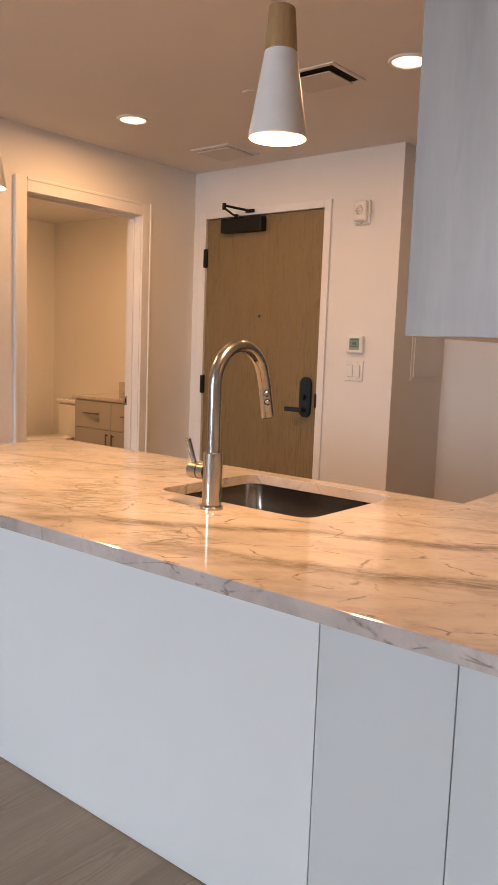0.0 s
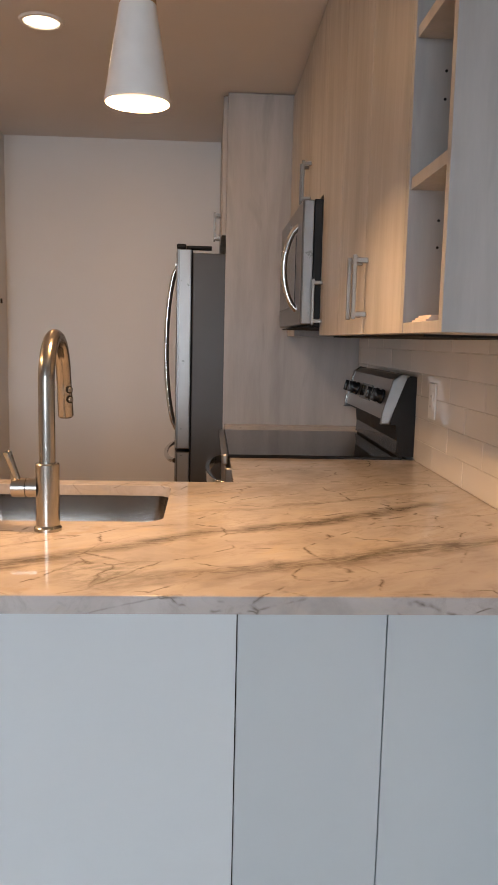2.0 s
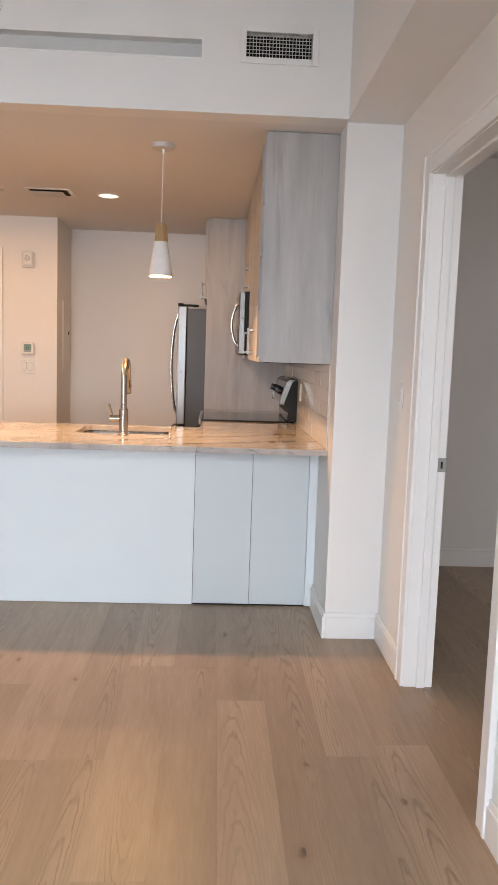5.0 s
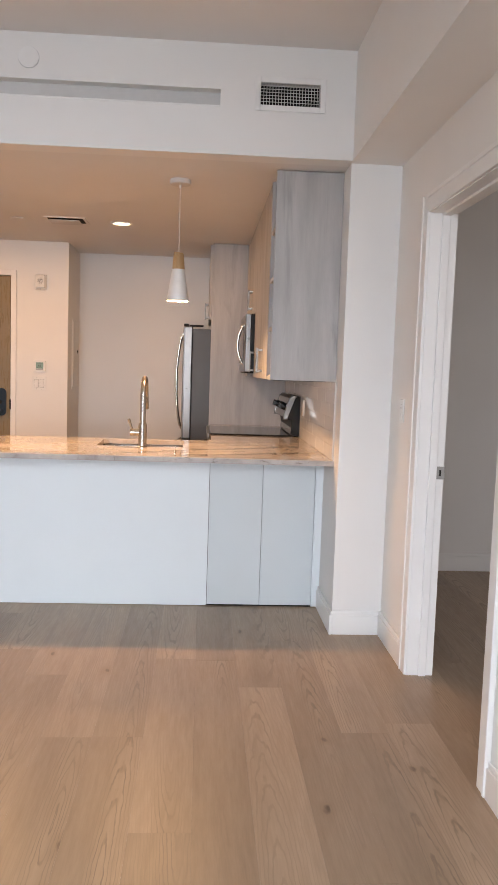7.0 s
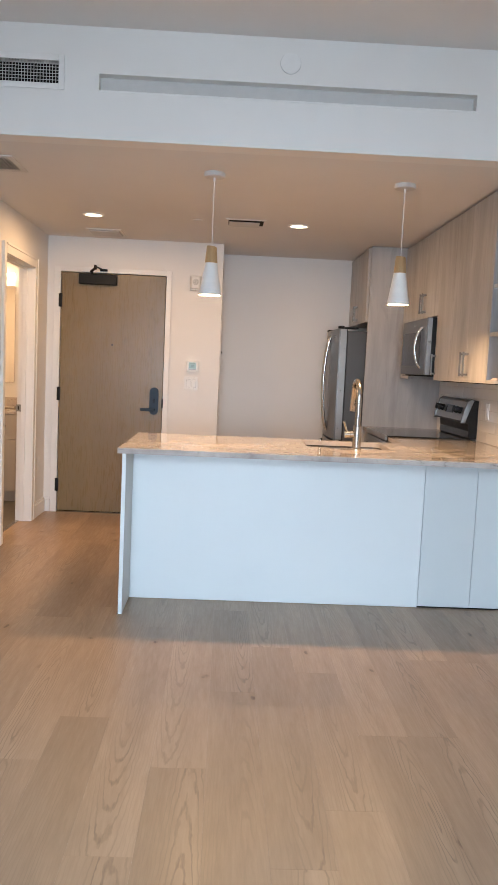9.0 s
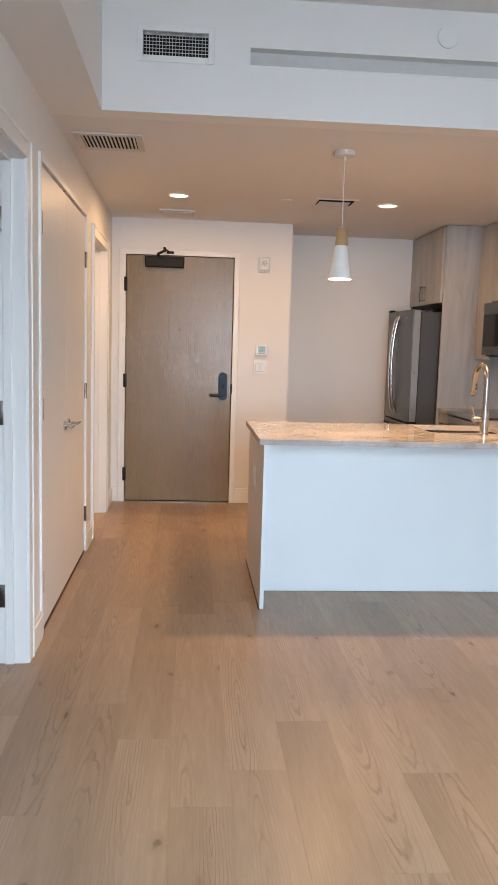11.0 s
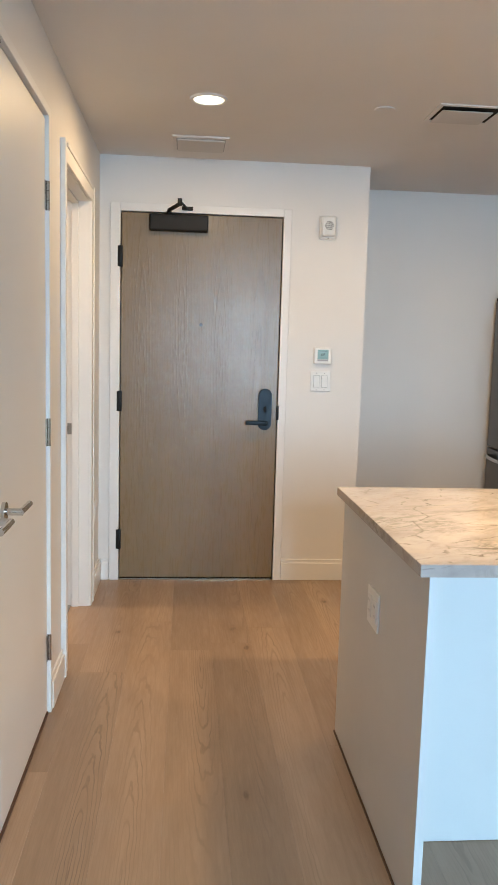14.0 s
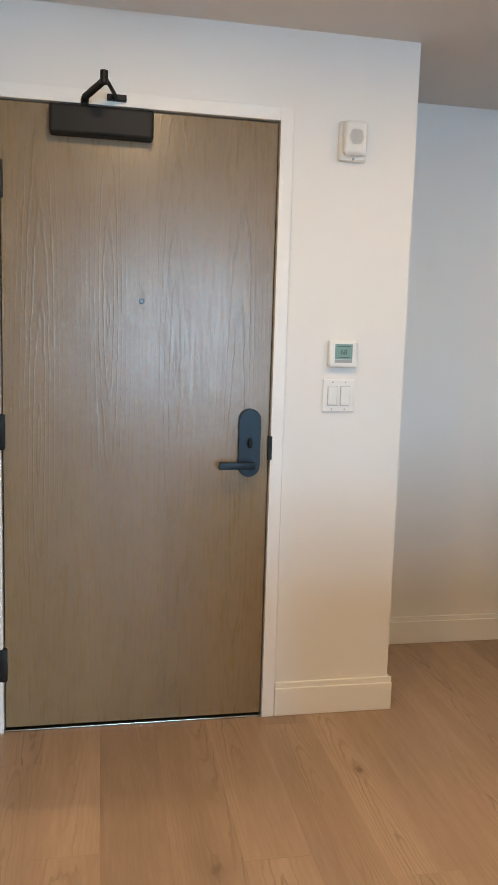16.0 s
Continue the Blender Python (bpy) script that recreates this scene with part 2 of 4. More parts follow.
    some = mix(t, ramp(t, noise_of(t, v, 3.6, 3, 0.6), (0.36, grey(0.0)), (0.50, grey(1.0))), ramp(t, noise_of(t, v, 24, 2), (0.46, grey(0.0)), (0.58, grey(1.0))), 1.0, "MULTIPLY")
    near = None
    for x, y, r in patches:
        gap = t.nodes.new("ShaderNodeVectorMath")
        gap.operation, gap.inputs[1].default_value = "DISTANCE", (x, y, 0.03)
        t.links.new(v, gap.inputs[0])
        fall = ramp(t, sums(t, "ADD", sums(t, "DIVIDE", gap.outputs["Value"], r), sums(t, "MULTIPLY", sums(t, "SUBTRACT", patchy, 0.5), 2.2)), (0.15, grey(1.0)), (1.0, grey(0.0)))
        near = fall if near is None else mix(t, near, fall, 1.0, "LIGHTEN")
    if near is not None:
        colour = mix(t, colour, (0.235, 0.225, 0.195), mix(t, grey(0.0), ramp(t, noise_of(t, turned(t, v, 30, (1.0, 2.2, 2.0)), 17, 5, 0.66, 0.8), (0.44, grey(0.0)), (0.62, grey(0.85))), near))
        some = mix(t, some, near, 0.8, "LIGHTEN")
    colour = mix(t, colour, (0.17, 0.14, 0.115), mix(t, grey(0.0), thin, some))
    rust = ramp(t, noise_of(t, v, 6.2, 4), (0.67, grey(0.0)), (0.74, grey(0.5)))
    colour = mix(t, colour, (0.42, 0.33, 0.22), rust)
    t.links.new(colour, b.inputs["Base Color"])
    t.links.new(ramp(t, cloud, (0.3, grey(0.04)), (0.7, grey(0.07))), b.inputs["Roughness"])
    return m


def tile_glaze(name):
    m, t, b = material(name, (0.72, 0.70, 0.67), 0.07)
    v = coords(t, (1, 1, 1))
    info = t.nodes.new("ShaderNodeObjectInfo")
    tone = ramp(t, info.outputs["Random"], (0.0, (0.69, 0.67, 0.64)), (1.0, (0.75, 0.73, 0.70)))
    t.links.new(tone, b.inputs["Base Color"])
    bump(t, b, noise_of(t, coords(t, (1, 1, 1), plank=True), 9, 2), 0.10, 0.004)
    return m


M = dict(
    wall=paint("wall_paint", (0.80, 0.785, 0.76)),
    ceiling=paint("ceiling_paint", (0.76, 0.745, 0.73), 0.7),
    kitchen_ceiling=paint("flat_ceiling_paint", (0.755, 0.735, 0.72), 0.75),
    trim=paint("trim_paint", (0.83, 0.82, 0.80), 0.40, 0.02, 0.015),
    leaf=paint("door_paint", (0.80, 0.79, 0.775), 0.42, 0.0, 0.012),
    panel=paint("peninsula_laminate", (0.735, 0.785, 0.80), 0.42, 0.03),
    # Panel laminate darkened: daylight fading to the right is put into its colour.
    cupboard=paint("dimmed_laminate", (0.61, 0.66, 0.675), 0.42, 0.03),
    # Same laminate, duller and warmer: the end face's weaker, warm light painted in.
    side=paint("shaded_laminate", (0.60, 0.585, 0.565), 0.45, 0.03),
    vanity=paint("vanity_laminate", (0.42, 0.395, 0.37), 0.45, 0.03),
    cabinet=wood("grey_washed_wood", (0.312, 0.300, 0.289), (0.485, 0.468, 0.453), 3.2, 0.40, (1.6, 1.6, 0.20), streaks=0.6, cathedral=0.06, relief=0.03, finer=3.0, rings_per=200.0),
    door=wood("oak_veneer", (0.188, 0.132, 0.063), (0.240, 0.172, 0.084), 3.0, 0.28, (2.0, 2.0, 0.16), cathedral=0.55, relief=0.22, finer=14.0, flat=(0, 2, 0.055, 0.0150, 0.228)),
    floor=wood("oak_plank", (0.288, 0.202, 0.136), (0.414, 0.299, 0.206), 2.6, 0.36, (2.2, 0.20, 2.2), plank=True, knots=True, cathedral=0.85, relief=0.05, varied=0.15, finer=12.0, flat=(0, 1, 0.05, 0.0100, 0.0)),
    subfloor=plain("subfloor", (0.12, 0.09, 0.07), 0.8),
    turned=wood("turned_oak", (0.36, 0.22, 0.10), (0.50, 0.33, 0.16), 14, 0.45, (2, 2, 0.25), cathedral=0.25, relief=0.05),
    stone=stone("veined_marble", [(-0.364, 0.58, 0.052, -0.15, 1.15, 1.0), (-0.542, 0.39, 0.058, 0.25, 1.3, 0.95), (-0.30, 0.30, 0.030, -0.75, 0.0, 0.7), (0.36, 0.25, 0.030, -1.1, -0.2, 0.6), (-0.05, 0.42, 0.022, 0.35, 1.2, 0.5)],
                [(-1.136, -0.03, 0.24), (-0.118, -0.20, 0.19), (-0.447, 0.32, 0.17), (0.30, -0.33, 0.14), (-0.70, 0.05, 0.15), (-0.93, -0.30, 0.14), (-0.25, -0.05, 0.14), (-0.60, -0.28, 0.14)]),
    tile=tile_glaze("glazed_tile"),
    grout=plain("grout", (0.60, 0.57, 0.53), 0.85),
    steel=plain("brushed_steel", (0.38, 0.37, 0.36), 0.30, 1.0),
    dark_steel=plain("dark_brushed_steel", (0.20, 0.195, 0.19), 0.30, 1.0),
    seal=plain("brown_seal", (0.085, 0.045, 0.026), 0.6),
    # Silver enamel kept light: daylight reflected by door edges is put into its colour.
    door_edge=plain("lit_silver_enamel", (0.28, 0.28, 0.275), 0.30, 0.35),
    fridge=plain("fridge_steel", (0.135, 0.131, 0.128), 0.32, 1.0),
    nickel=plain("satin_nickel", (0.42, 0.40, 0.37), 0.22, 1.0),
    pull=plain("brushed_nickel_pull", (0.23, 0.21, 0.19), 0.34, 1.0),
    basin=plain("satin_basin_steel", (0.40, 0.375, 0.345), 0.16, 1.0),
    chrome=plain("polished_chrome", (0.58, 0.58, 0.57), 0.13, 1.0),
    grey_side=plain("grey_enamel", (0.060, 0.057, 0.054), 0.42, 0.0),
    black=plain("black_metal", (0.010, 0.0095, 0.009), 0.5),
    lock=plain("dark_blue_grey_metal", (0.020, 0.032, 0.046), 0.40, 0.2),
    glass_black=plain("black_glass", (0.012, 0.012, 0.013), 0.06),
    oven_glass=plain("tinted_oven_glass", (0.010, 0.010, 0.011), 0.09),
    dark=plain("dark_gap", (0.015, 0.014, 0.013), 0.8),
    plastic=plain("white_plastic", (0.80, 0.80, 0.78), 0.32),
    grille=plain("grille_enamel", (0.62, 0.60, 0.58), 0.45),
    white_metal=plain("white_enamel", (0.82, 0.81, 0.79), 0.35),
    screen=plain("thermostat_screen", (0.22, 0.34, 0.30), 0.25),
    ink=plain("dark_ink", (0.02, 0.03, 0.03), 0.5),
    mark=plain("grey_mark", (0.35, 0.35, 0.35), 0.5),
    paper=plain("folded_paper", (0.78, 0.66, 0.60), 0.7),
    ceramic=plain("white_ceramic", (0.80, 0.79, 0.77), 0.12),
    bath_tile=plain("dark_floor_tile", (0.12, 0.115, 0.11), 0.45),
    mirror=material("mirror_silver", (0.92, 0.92, 0.92), 0.02, 1.0)[0],
    bulb=glow("lamp_diffuser", (1.0, 0.76, 0.46), 5.0),
    downlight=glow("downlight_lens", (1.0, 0.78, 0.50), 4.5),
    bath_glow=glow("bath_lamp_glass", (1.0, 0.72, 0.42), 9.0),
)
glass, gt, gb = material("window_glass", (1, 1, 1), 0.0)
for dull in ("black", "dark", "oven_glass", "lock"):
    M[dull].node_tree.nodes["Principled BSDF"].inputs["Specular IOR Level"].default_value = 0.22
gb.inputs["Transmission Weight"].default_value, gb.inputs["IOR"].default_value = 1.0, 1.45
M["glass"] = glass
M["glass_black"].node_tree.nodes["Principled BSDF"].inputs["Specular IOR Level"].default_value = 0.3


# ---- building blocks ----
class Build:
    """Collects shapes in world metres and turns them into one mesh object."""

    def __init__(self):
        self.bm = bmesh.new()

    def box(self, x0, x1, y0, y1, z0, z1, bevel=0.0, seg=2, turn=None):
        m = Matrix.Translation(((x0 + x1) / 2, (y0 + y1) / 2, (z0 + z1) / 2)) @ (turn or Matrix()) @ Matrix.Diagonal((abs(x1 - x0), abs(y1 - y0), abs(z1 - z0), 1))
        verts = bmesh.ops.create_cube(self.bm, size=1, matrix=m)["verts"]
        if bevel:
            edges = list({e for v in verts for e in v.link_edges})
            bmesh.ops.bevel(self.bm, geom=edges, offset=bevel, segments=seg, profile=0.5, affect="EDGES", clamp_overlap=True)
        return self

    def lathe(self, x, y, profile, n=40, caps=True):
        """Turns (radius, height) pairs about an upright line through x, y."""
        rings = []
        for r, h in profile:
            ring = []
            for k in range(n):
                a = 2 * math.pi * k / n
                p = (x + r * math.cos(a), y + r * math.sin(a), h)
                ring.append(self.bm.verts.new(p))
            rings.append(ring)
        for low, high in zip(rings, rings[1:]):
            for k in range(n):
                self.bm.faces.new((low[k], low[(k + 1) % n], high[(k + 1) % n], high[k])).smooth = True
        for ring, flip in ((rings[0], True), (rings[-1], False)):
            if caps:
                self.bm.faces.new(list(reversed(ring)) if flip else ring)
        return self

    def tube(self, points, radius, n=14, radii=None, flat=1.0):
        points, n = [Vector(p) for p in points], max(n, 16) if radius > 0.003 else n
        rings, up = [], None
        for k, p in enumerate(points):
            ahead = (points[min(k + 1, len(points) - 1)] - points[max(k - 1, 0)]).normalized()
            if up is None:
                up = ahead.orthogonal().normalized()
            up = (up - ahead * up.dot(ahead)).normalized()
            side = ahead.cross(up)
            r = radii[k] if radii else radius
            rings.append([self.bm.verts.new(p + r * (math.cos(a) * up * flat + math.sin(a) * side)) for a in (2 * math.pi * i / n for i in range(n))])
        for low, high in zip(rings, rings[1:]):
            for i in range(n):
                self.bm.faces.new((low[i], low[(i + 1) % n], high[(i + 1) % n], high[i])).smooth = True
        self.bm.faces.new(list(reversed(rings[0])))
        self.bm.faces.new(rings[-1])
        return self

    def prism(self, outline, axis, a, b, bevel=0.0):
        """An outline in the plane across the axis, drawn out from a to b."""
        place = {"x": lambda u, v, w: (w, u, v), "y": lambda u, v, w: (u, w, v), "z": lambda u, v, w: (u, v, w)}[axis]
        low = [self.bm.verts.new(place(u, v, a)) for u, v in outline]
        high = [self.bm.verts.new(place(u, v, b)) for u, v in outline]
        n = len(outline)
        faces = [self.bm.faces.new(low), self.bm.faces.new(high)]
        for k in range(n):
            faces.append(self.bm.faces.new((low[k], low[(k + 1) % n], high[(k + 1) % n], high[k])))
        if bevel:
            bmesh.ops.bevel(self.bm, geom=list({e for f in faces[:2] for e in f.edges}), offset=bevel, segments=2, profile=0.5, affect="EDGES")
        return self

    def done(self, name, mat, parent=None, base=None, bent=0):
        """The object. Without a parent its origin is base (or the middle of its foot); with one, it becomes a part of it."""
        bmesh.ops.recalc_face_normals(self.bm, faces=self.bm.faces)
        if parent is None and base is None:
            xs, ys, zs = zip(*(v.co for v in self.bm.verts))
            base = ((min(xs) + max(xs)) / 2, (min(ys) + max(ys)) / 2, min(zs))
        origin = Vector(base) if parent is None else foot(parent)
        bmesh.ops.translate(self.bm, verts=self.bm.verts, vec=-origin)
        data = bpy.data.meshes.new(name)
        curved = any(f.smooth for f in self.bm.faces)
        self.bm.to_mesh(data)
        self.bm.free()
        data.materials.append(M[mat])
        if bent:
            data.polygons.foreach_set("use_smooth", [True] * len(data.polygons))
        if bent or curved:
            data.set_sharp_from_angle(angle=radians(bent or 25))
        ob = new(name, data)
        if parent is None:
            ob.location = origin
        else:
            ob.parent = parent
        return ob


def foot(ob):
    """Where an object's origin stands, through its parents."""
    place = Vector()
    while ob is not None:
        place += ob.location
        ob = ob.parent
    return place


def thing(name, place, label, category, group="", kind=""):
    ob = new(name)
    ob.empty_display_size = 0.1
    ob.location = place
    return tagged(ob, label, category, group, kind)


def bx(name, mat, parent, *dims, bevel=0.0, seg=2):
    return Build().box(*dims, bevel, seg).done(name, mat, parent)


def rounded(x0, x1, y0, y1, r, n=6):
    out = []
    for cx, cy, start in ((x1 - r, y1 - r, 0), (x0 + r, y1 - r, 90), (x0 + r, y0 + r, 180), (x1 - r, y0 + r, 270)):
        for k in range(n + 1):
            a = radians(start + 90 * k / n)
            out.append((cx + r * math.cos(a), cy + r * math.sin(a)))
    return out


def arch(u, power):
    """A bow over 0 to 1."""
    return max(0.0, math.sin(math.pi * min(max(u, 0.0), 1.0))) ** power


def structure(ob, label):
    return tagged(ob, label, kind="structure")


# ---- setting: the shell ----
XL, XR, YB, YE, YN, YS = -3.735, -0.025, 4.515, 3.89, 2.28, -4.6
LOW, HIGH, XK = 2.44, 2.964, -0.287

w = Build()
for y0, y1, z0 in ((YS, -0.54, 0), (-0.54, 0.375, 2.115), (0.375, 0.68, 0), (0.68, 2.20, 2.175), (2.20, 2.56, 0), (2.56, 3.425, 2.115), (3.425, 4.92, 0)):
    w.box(XL - 0.12, XL, y0, y1, z0, HIGH)
structure(w.done("wall_left", "wall"), "white painted wall with closet and room doorways")
w = Build().box(XL, -3.63, YE, YE + 0.12, 0, LOW).box(-3.63, -2.68, YE, YE + 0.12, 2.15, LOW).box(-2.68, -2.20, YE, YE + 0.12, 0, LOW)
structure(w.done("wall_entry", "wall"), "white painted wall around the entry door")
structure(Build().box(-2.32, -2.20, YE + 0.12, YB + 0.12, 0, LOW).done("wall_nook_side", "wall"), "white painted side wall of the recess")
structure(Build().box(-2.20, XK, YB, YB + 0.12, 0, LOW).done("wall_north", "wall"), "white painted wall behind the refrigerator")
structure(Build().box(XK, 0.10, 0.905, YB + 0.12, 0, HIGH).done("wall_kitchen", "wall"), "thick white wall ending in a column")
w = Build().box(XR, 0.10, YS, -0.63, 0, HIGH).box(XR, 0.10, -0.63, 0.37, 2.115, HIGH).box(XR, 0.10, 0.37, 0.905, 0, HIGH)
structure(w.done("wall_right", "wall"), "white painted wall with the bedroom doorway")
w = Build()
for x0, x1, z0, z1 in ((-6.58, -3.2, 0, HIGH), (-3.2, -0.5, 0, 0.55), (-3.2, -0.5, 2.65, HIGH), (-0.5, 0.9, 0, HIGH), (0.9, 2.5, 0, 0.8), (0.9, 2.5, 2.4, HIGH), (2.5, 3.32, 0, HIGH)):
    w.box(x0, x1, YS - 0.12, YS, z0, z1)
structure(w.done("wall_south", "wall"), "white painted wall with wide windows")
w = Build().box(0.10, 3.32, YN, YN + 0.12, 0, HIGH).box(3.20, 3.32, YS, YN, 0, HIGH)
structure(w.done("wall_bedroom", "wall"), "white painted bedroom walls")
w = Build().box(-6.58, -6.46, YS, 4.92, 0, HIGH).box(-6.46, XL - 0.12, 0.50, 0.62, 0, LOW).box(-6.46, XL - 0.12, 2.30, 2.42, 0, LOW).box(-6.46, XL - 0.12, 4.80, 4.92, 0, LOW).box(-4.62, -4.5, 0.62, 2.30, 0, LOW)
structure(w.done("wall_west", "wall"), "white painted walls of the side rooms")

structure(Build().box(XL, XK, 0.974, YB, LOW, LOW + 0.12).done("ceiling_kitchen", "kitchen_ceiling"), "low white ceiling over kitchen and entry")
structure(Build().box(-3.485, -0.29, YS, 0.854, HIGH, HIGH + 0.12).done("ceiling_living", "ceiling"), "high white living room ceiling")
structure(Build().box(-6.58, XL - 0.12, YS, 4.92, LOW, LOW + 0.12).done("ceiling_side_rooms", "ceiling"), "white ceiling of the side rooms")
structure(Build().box(0.10, 3.32, YS, YN, HIGH - 0.3, HIGH - 0.18).done("ceiling_bedroom", "ceiling"), "white bedroom ceiling")
structure(Build().box(XL, -3.485, YS, 0.854, LOW, HIGH + 0.12).done("soffit_left", "wall"), "white boxed soffit along the wall")
structure(Build().box(-0.29, XR, YS, 0.854, LOW, HIGH + 0.12).box(-0.29, XR, 0.854, 0.905, LOW, HIGH).done("soffit_right", "wall"), "white boxed soffit along the wall")

# the bulkhead's face, with a long slot and two grille openings
OPEN = [(-3.301, -3.002, 2.69, 2.795), (-2.808, -0.958, 2.672, 2.747), (-0.761, -0.467, 2.684, 2.79)]
w, last = Build(), XL
for x0, x1, z0, z1 in OPEN:
    w.box(last, x0, 0.854, 0.914, LOW, HIGH).box(x0, x1, 0.854, 0.914, LOW, z0).box(x0, x1, 0.854, 0.914, z1, HIGH)
    last = x1
w.box(last, -0.29, 0.854, 0.914, LOW, HIGH).box(XL, -0.29, 0.914, 0.974, LOW, HIGH)
structure(w.done("bulkhead", "wall"), "white bulkhead with a recessed slot above the kitchen")
structure(Build().box(-3.855, 3.3, YS, YB + 0.12, -0.12, -0.014).done("floor", "subfloor"), "wide oak plank floor")
structure(Build().box(-6.58, XL - 0.125, YS, 4.92, -0.12, -0.004).done("floor_bath", "bath_tile"), "dark grey tiled floor")


# ---- doors, casings, baseboards ----
def casing(name, wall_x, facing, y0, y1, top, width=0.075, proud=0.016):
    """Flat painted casing round an opening in a wall that faces +x or -x, with the jamb lining and its stop."""
    t = thing(name, (wall_x, (y0 + y1) / 2, 0), "white painted door casing with a stepped edge", "casing", kind="structure")
    a, b = sorted((wall_x, wall_x + facing * proud))
    c, d = sorted((wall_x, wall_x + facing * (proud + 0.006)))
    for s0, s1 in ((y0 - width, y0), (y1, y1 + width)):
        p = Build().box(a, b, s0, s1, 0, top + width, 0.003)
        edge = (s0 - 0.0015, s0 + 0.016) if s0 < y0 else (s1 - 0.016, s1 + 0.0015)
        p.box(c, d, *edge, 0.001, top + width + 0.0015, 0.004)
        p.done("casing_board", "trim", t)
    Build().box(a, b, y0, y1, top, top + width, 0.003).box(c, d, y0, y1, top + width - 0.016, top + width + 0.0015, 0.004).done("casing_head", "trim", t)
    e, f = sorted((wall_x - facing * 0.12, wall_x + facing * 0.002))
    m0, m1 = sorted((wall_x - facing * 0.050, wall_x - facing * 0.085))
    j = Build().box(e, f, y0 - 0.014, y0 + 0.004, 0, top).box(e, f, y1 - 0.004, y1 + 0.014, 0, top).box(e, f, y0 - 0.014, y1 + 0.014, top - 0.004, top + 0.014)
    j.box(m0, m1, y0 + 0.004, y0 + 0.016, 0, top - 0.004, 0.002).box(m0, m1, y1 - 0.016, y1 - 0.004, 0, top - 0.004, 0.002).box(m0, m1, y0 + 0.016, y1 - 0.016, top - 0.016, top - 0.004, 0.002)
    j.done("jamb", "trim", t)
    return t


bed = casing("door_casing_bedroom", XR, -1, -0.615, 0.352, 2.105)
bath = casing("door_casing_bath", XL, 1, 2.575, 3.41, 2.10)
room = casing("door_casing_room", XL, 1, -0.52, 0.358, 2.10)


def strike(parent, x, y, z, facing):
    Build().box(x - 0.022, x + 0.022, y, y + facing * 0.003, z - 0.029, z + 0.029, 0.001).done("strike_plate", "door_edge", parent)
    Build().box(x - 0.004, x + 0.004, y + facing * 0.003, y + facing * 0.0045, z - 0.014, z + 0.014).done("strike_hole", "dark", parent)


strike(bath, -3.842, 3.406, 0.95, -1)
strike(bed, 0.078, 0.348, 0.95, -1)

# the open door of the side room, hung on the jamb
t = thing("door_room", (-4.3, 0.33, 0.01), "white painted flush door standing open", "door", kind="structure")
bx("leaf", "leaf", t, -4.74, -3.862, 0.312, 0.352, 0.012, 2.09, bevel=0.002)
for z in (0.30, 1.08, 1.86):
    Build().box(-3.862, -3.815, 0.349, 0.3525, z - 0.05, z + 0.05, 0.001).lathe(-3.862, 0.347, [(0.007, z - 0.05), (0.007, z + 0.05)], 12).done("hinge", "nickel", t)

# the closet's pair of doors
t = thing("door_closet", (XL, 1.44, 0), "pair of white flush closet doors, closed", "door", kind="structure")
f = Build().box(XL - 0.06, XL + 0.012, 0.655, 0.69, 0, 2.20, 0.003).box(XL - 0.06, XL + 0.012, 2.19, 2.222, 0, 2.20, 0.003).box(XL - 0.06, XL + 0.012, 0.69, 2.19, 2.168, 2.20, 0.003)
f.done("frame", "trim", t)
Build().box(XL - 0.058, XL - 0.050, 0.69, 2.19, 0.0, 2.168).done("shadow_gap", "dark", t)
bx("leaf", "leaf", t, XL - 0.045, XL - 0.002, 0.693, 1.4395, 0.014, 2.160, bevel=0.002)
bx("leaf", "leaf", t, XL - 0.045, XL - 0.002, 1.4435, 2.187, 0.014, 2.160, bevel=0.002)
Build().box(XL - 0.01, XL + 0.004, 1.36, 1.52, 2.160, 2.167).done("catch", "nickel", t)
for y in (0.690, 2.190):
    for z in (0.26, 1.07, 1.90):
        k = Build().lathe(XL + 0.006, y, [(0.0075, z - 0.05), (0.0075, z - 0.018), (0.0065, z - 0.017), (0.0075, z - 0.016), (0.0075, z + 0.016), (0.0065, z + 0.017), (0.0075, z + 0.018), (0.0075, z + 0.05)], 14)
        k.box(XL - 0.001, XL + 0.002, y - 0.022, y + 0.022, z - 0.05, z + 0.05).done("hinge", "nickel", t)


def lever(parent, y, z, way):
    k = Build().tube([(XL - 0.002, y, z), (XL + 0.008, y, z)], 0.027, 28).tube([(XL, y, z), (XL + 0.052, y, z)], 0.0105, 16)
    k.tube([(XL + 0.048, y - way * 0.008, z), (XL + 0.050, y + way * 0.05, z + 0.001), (XL + 0.049, y + way * 0.115, z)], 0.009, 14)
    k.done("lever_handle", "chrome", parent)


Build().box(XL - 0.048, XL + 0.003, 0.70, 2.18, 0.0, 0.0115, 0.002).done("threshold", "seal", t)
lever(t, 1.375, 0.925, -1)
lever(t, 1.505, 0.925, 1)


def baseboard(name, x0, x1, y0, y1, face):
    """A board along the longer side of the rectangle; face: the side that shows, as '+x', '-x', '+y' or '-y'."""
    b = Build().box(x0, x1, y0, y1, 0, 0.108, 0.003)
    c = 0.006
    b.box(x0 + (c if face == "-x" else 0), x1 - (c if face == "+x" else 0), y0 + (c if face == "-y" else 0), y1 - (c if face == "+y" else 0), 0.105, 0.13, 0.004)
    structure(b.done(name, "trim"), "white painted baseboard with a stepped top")


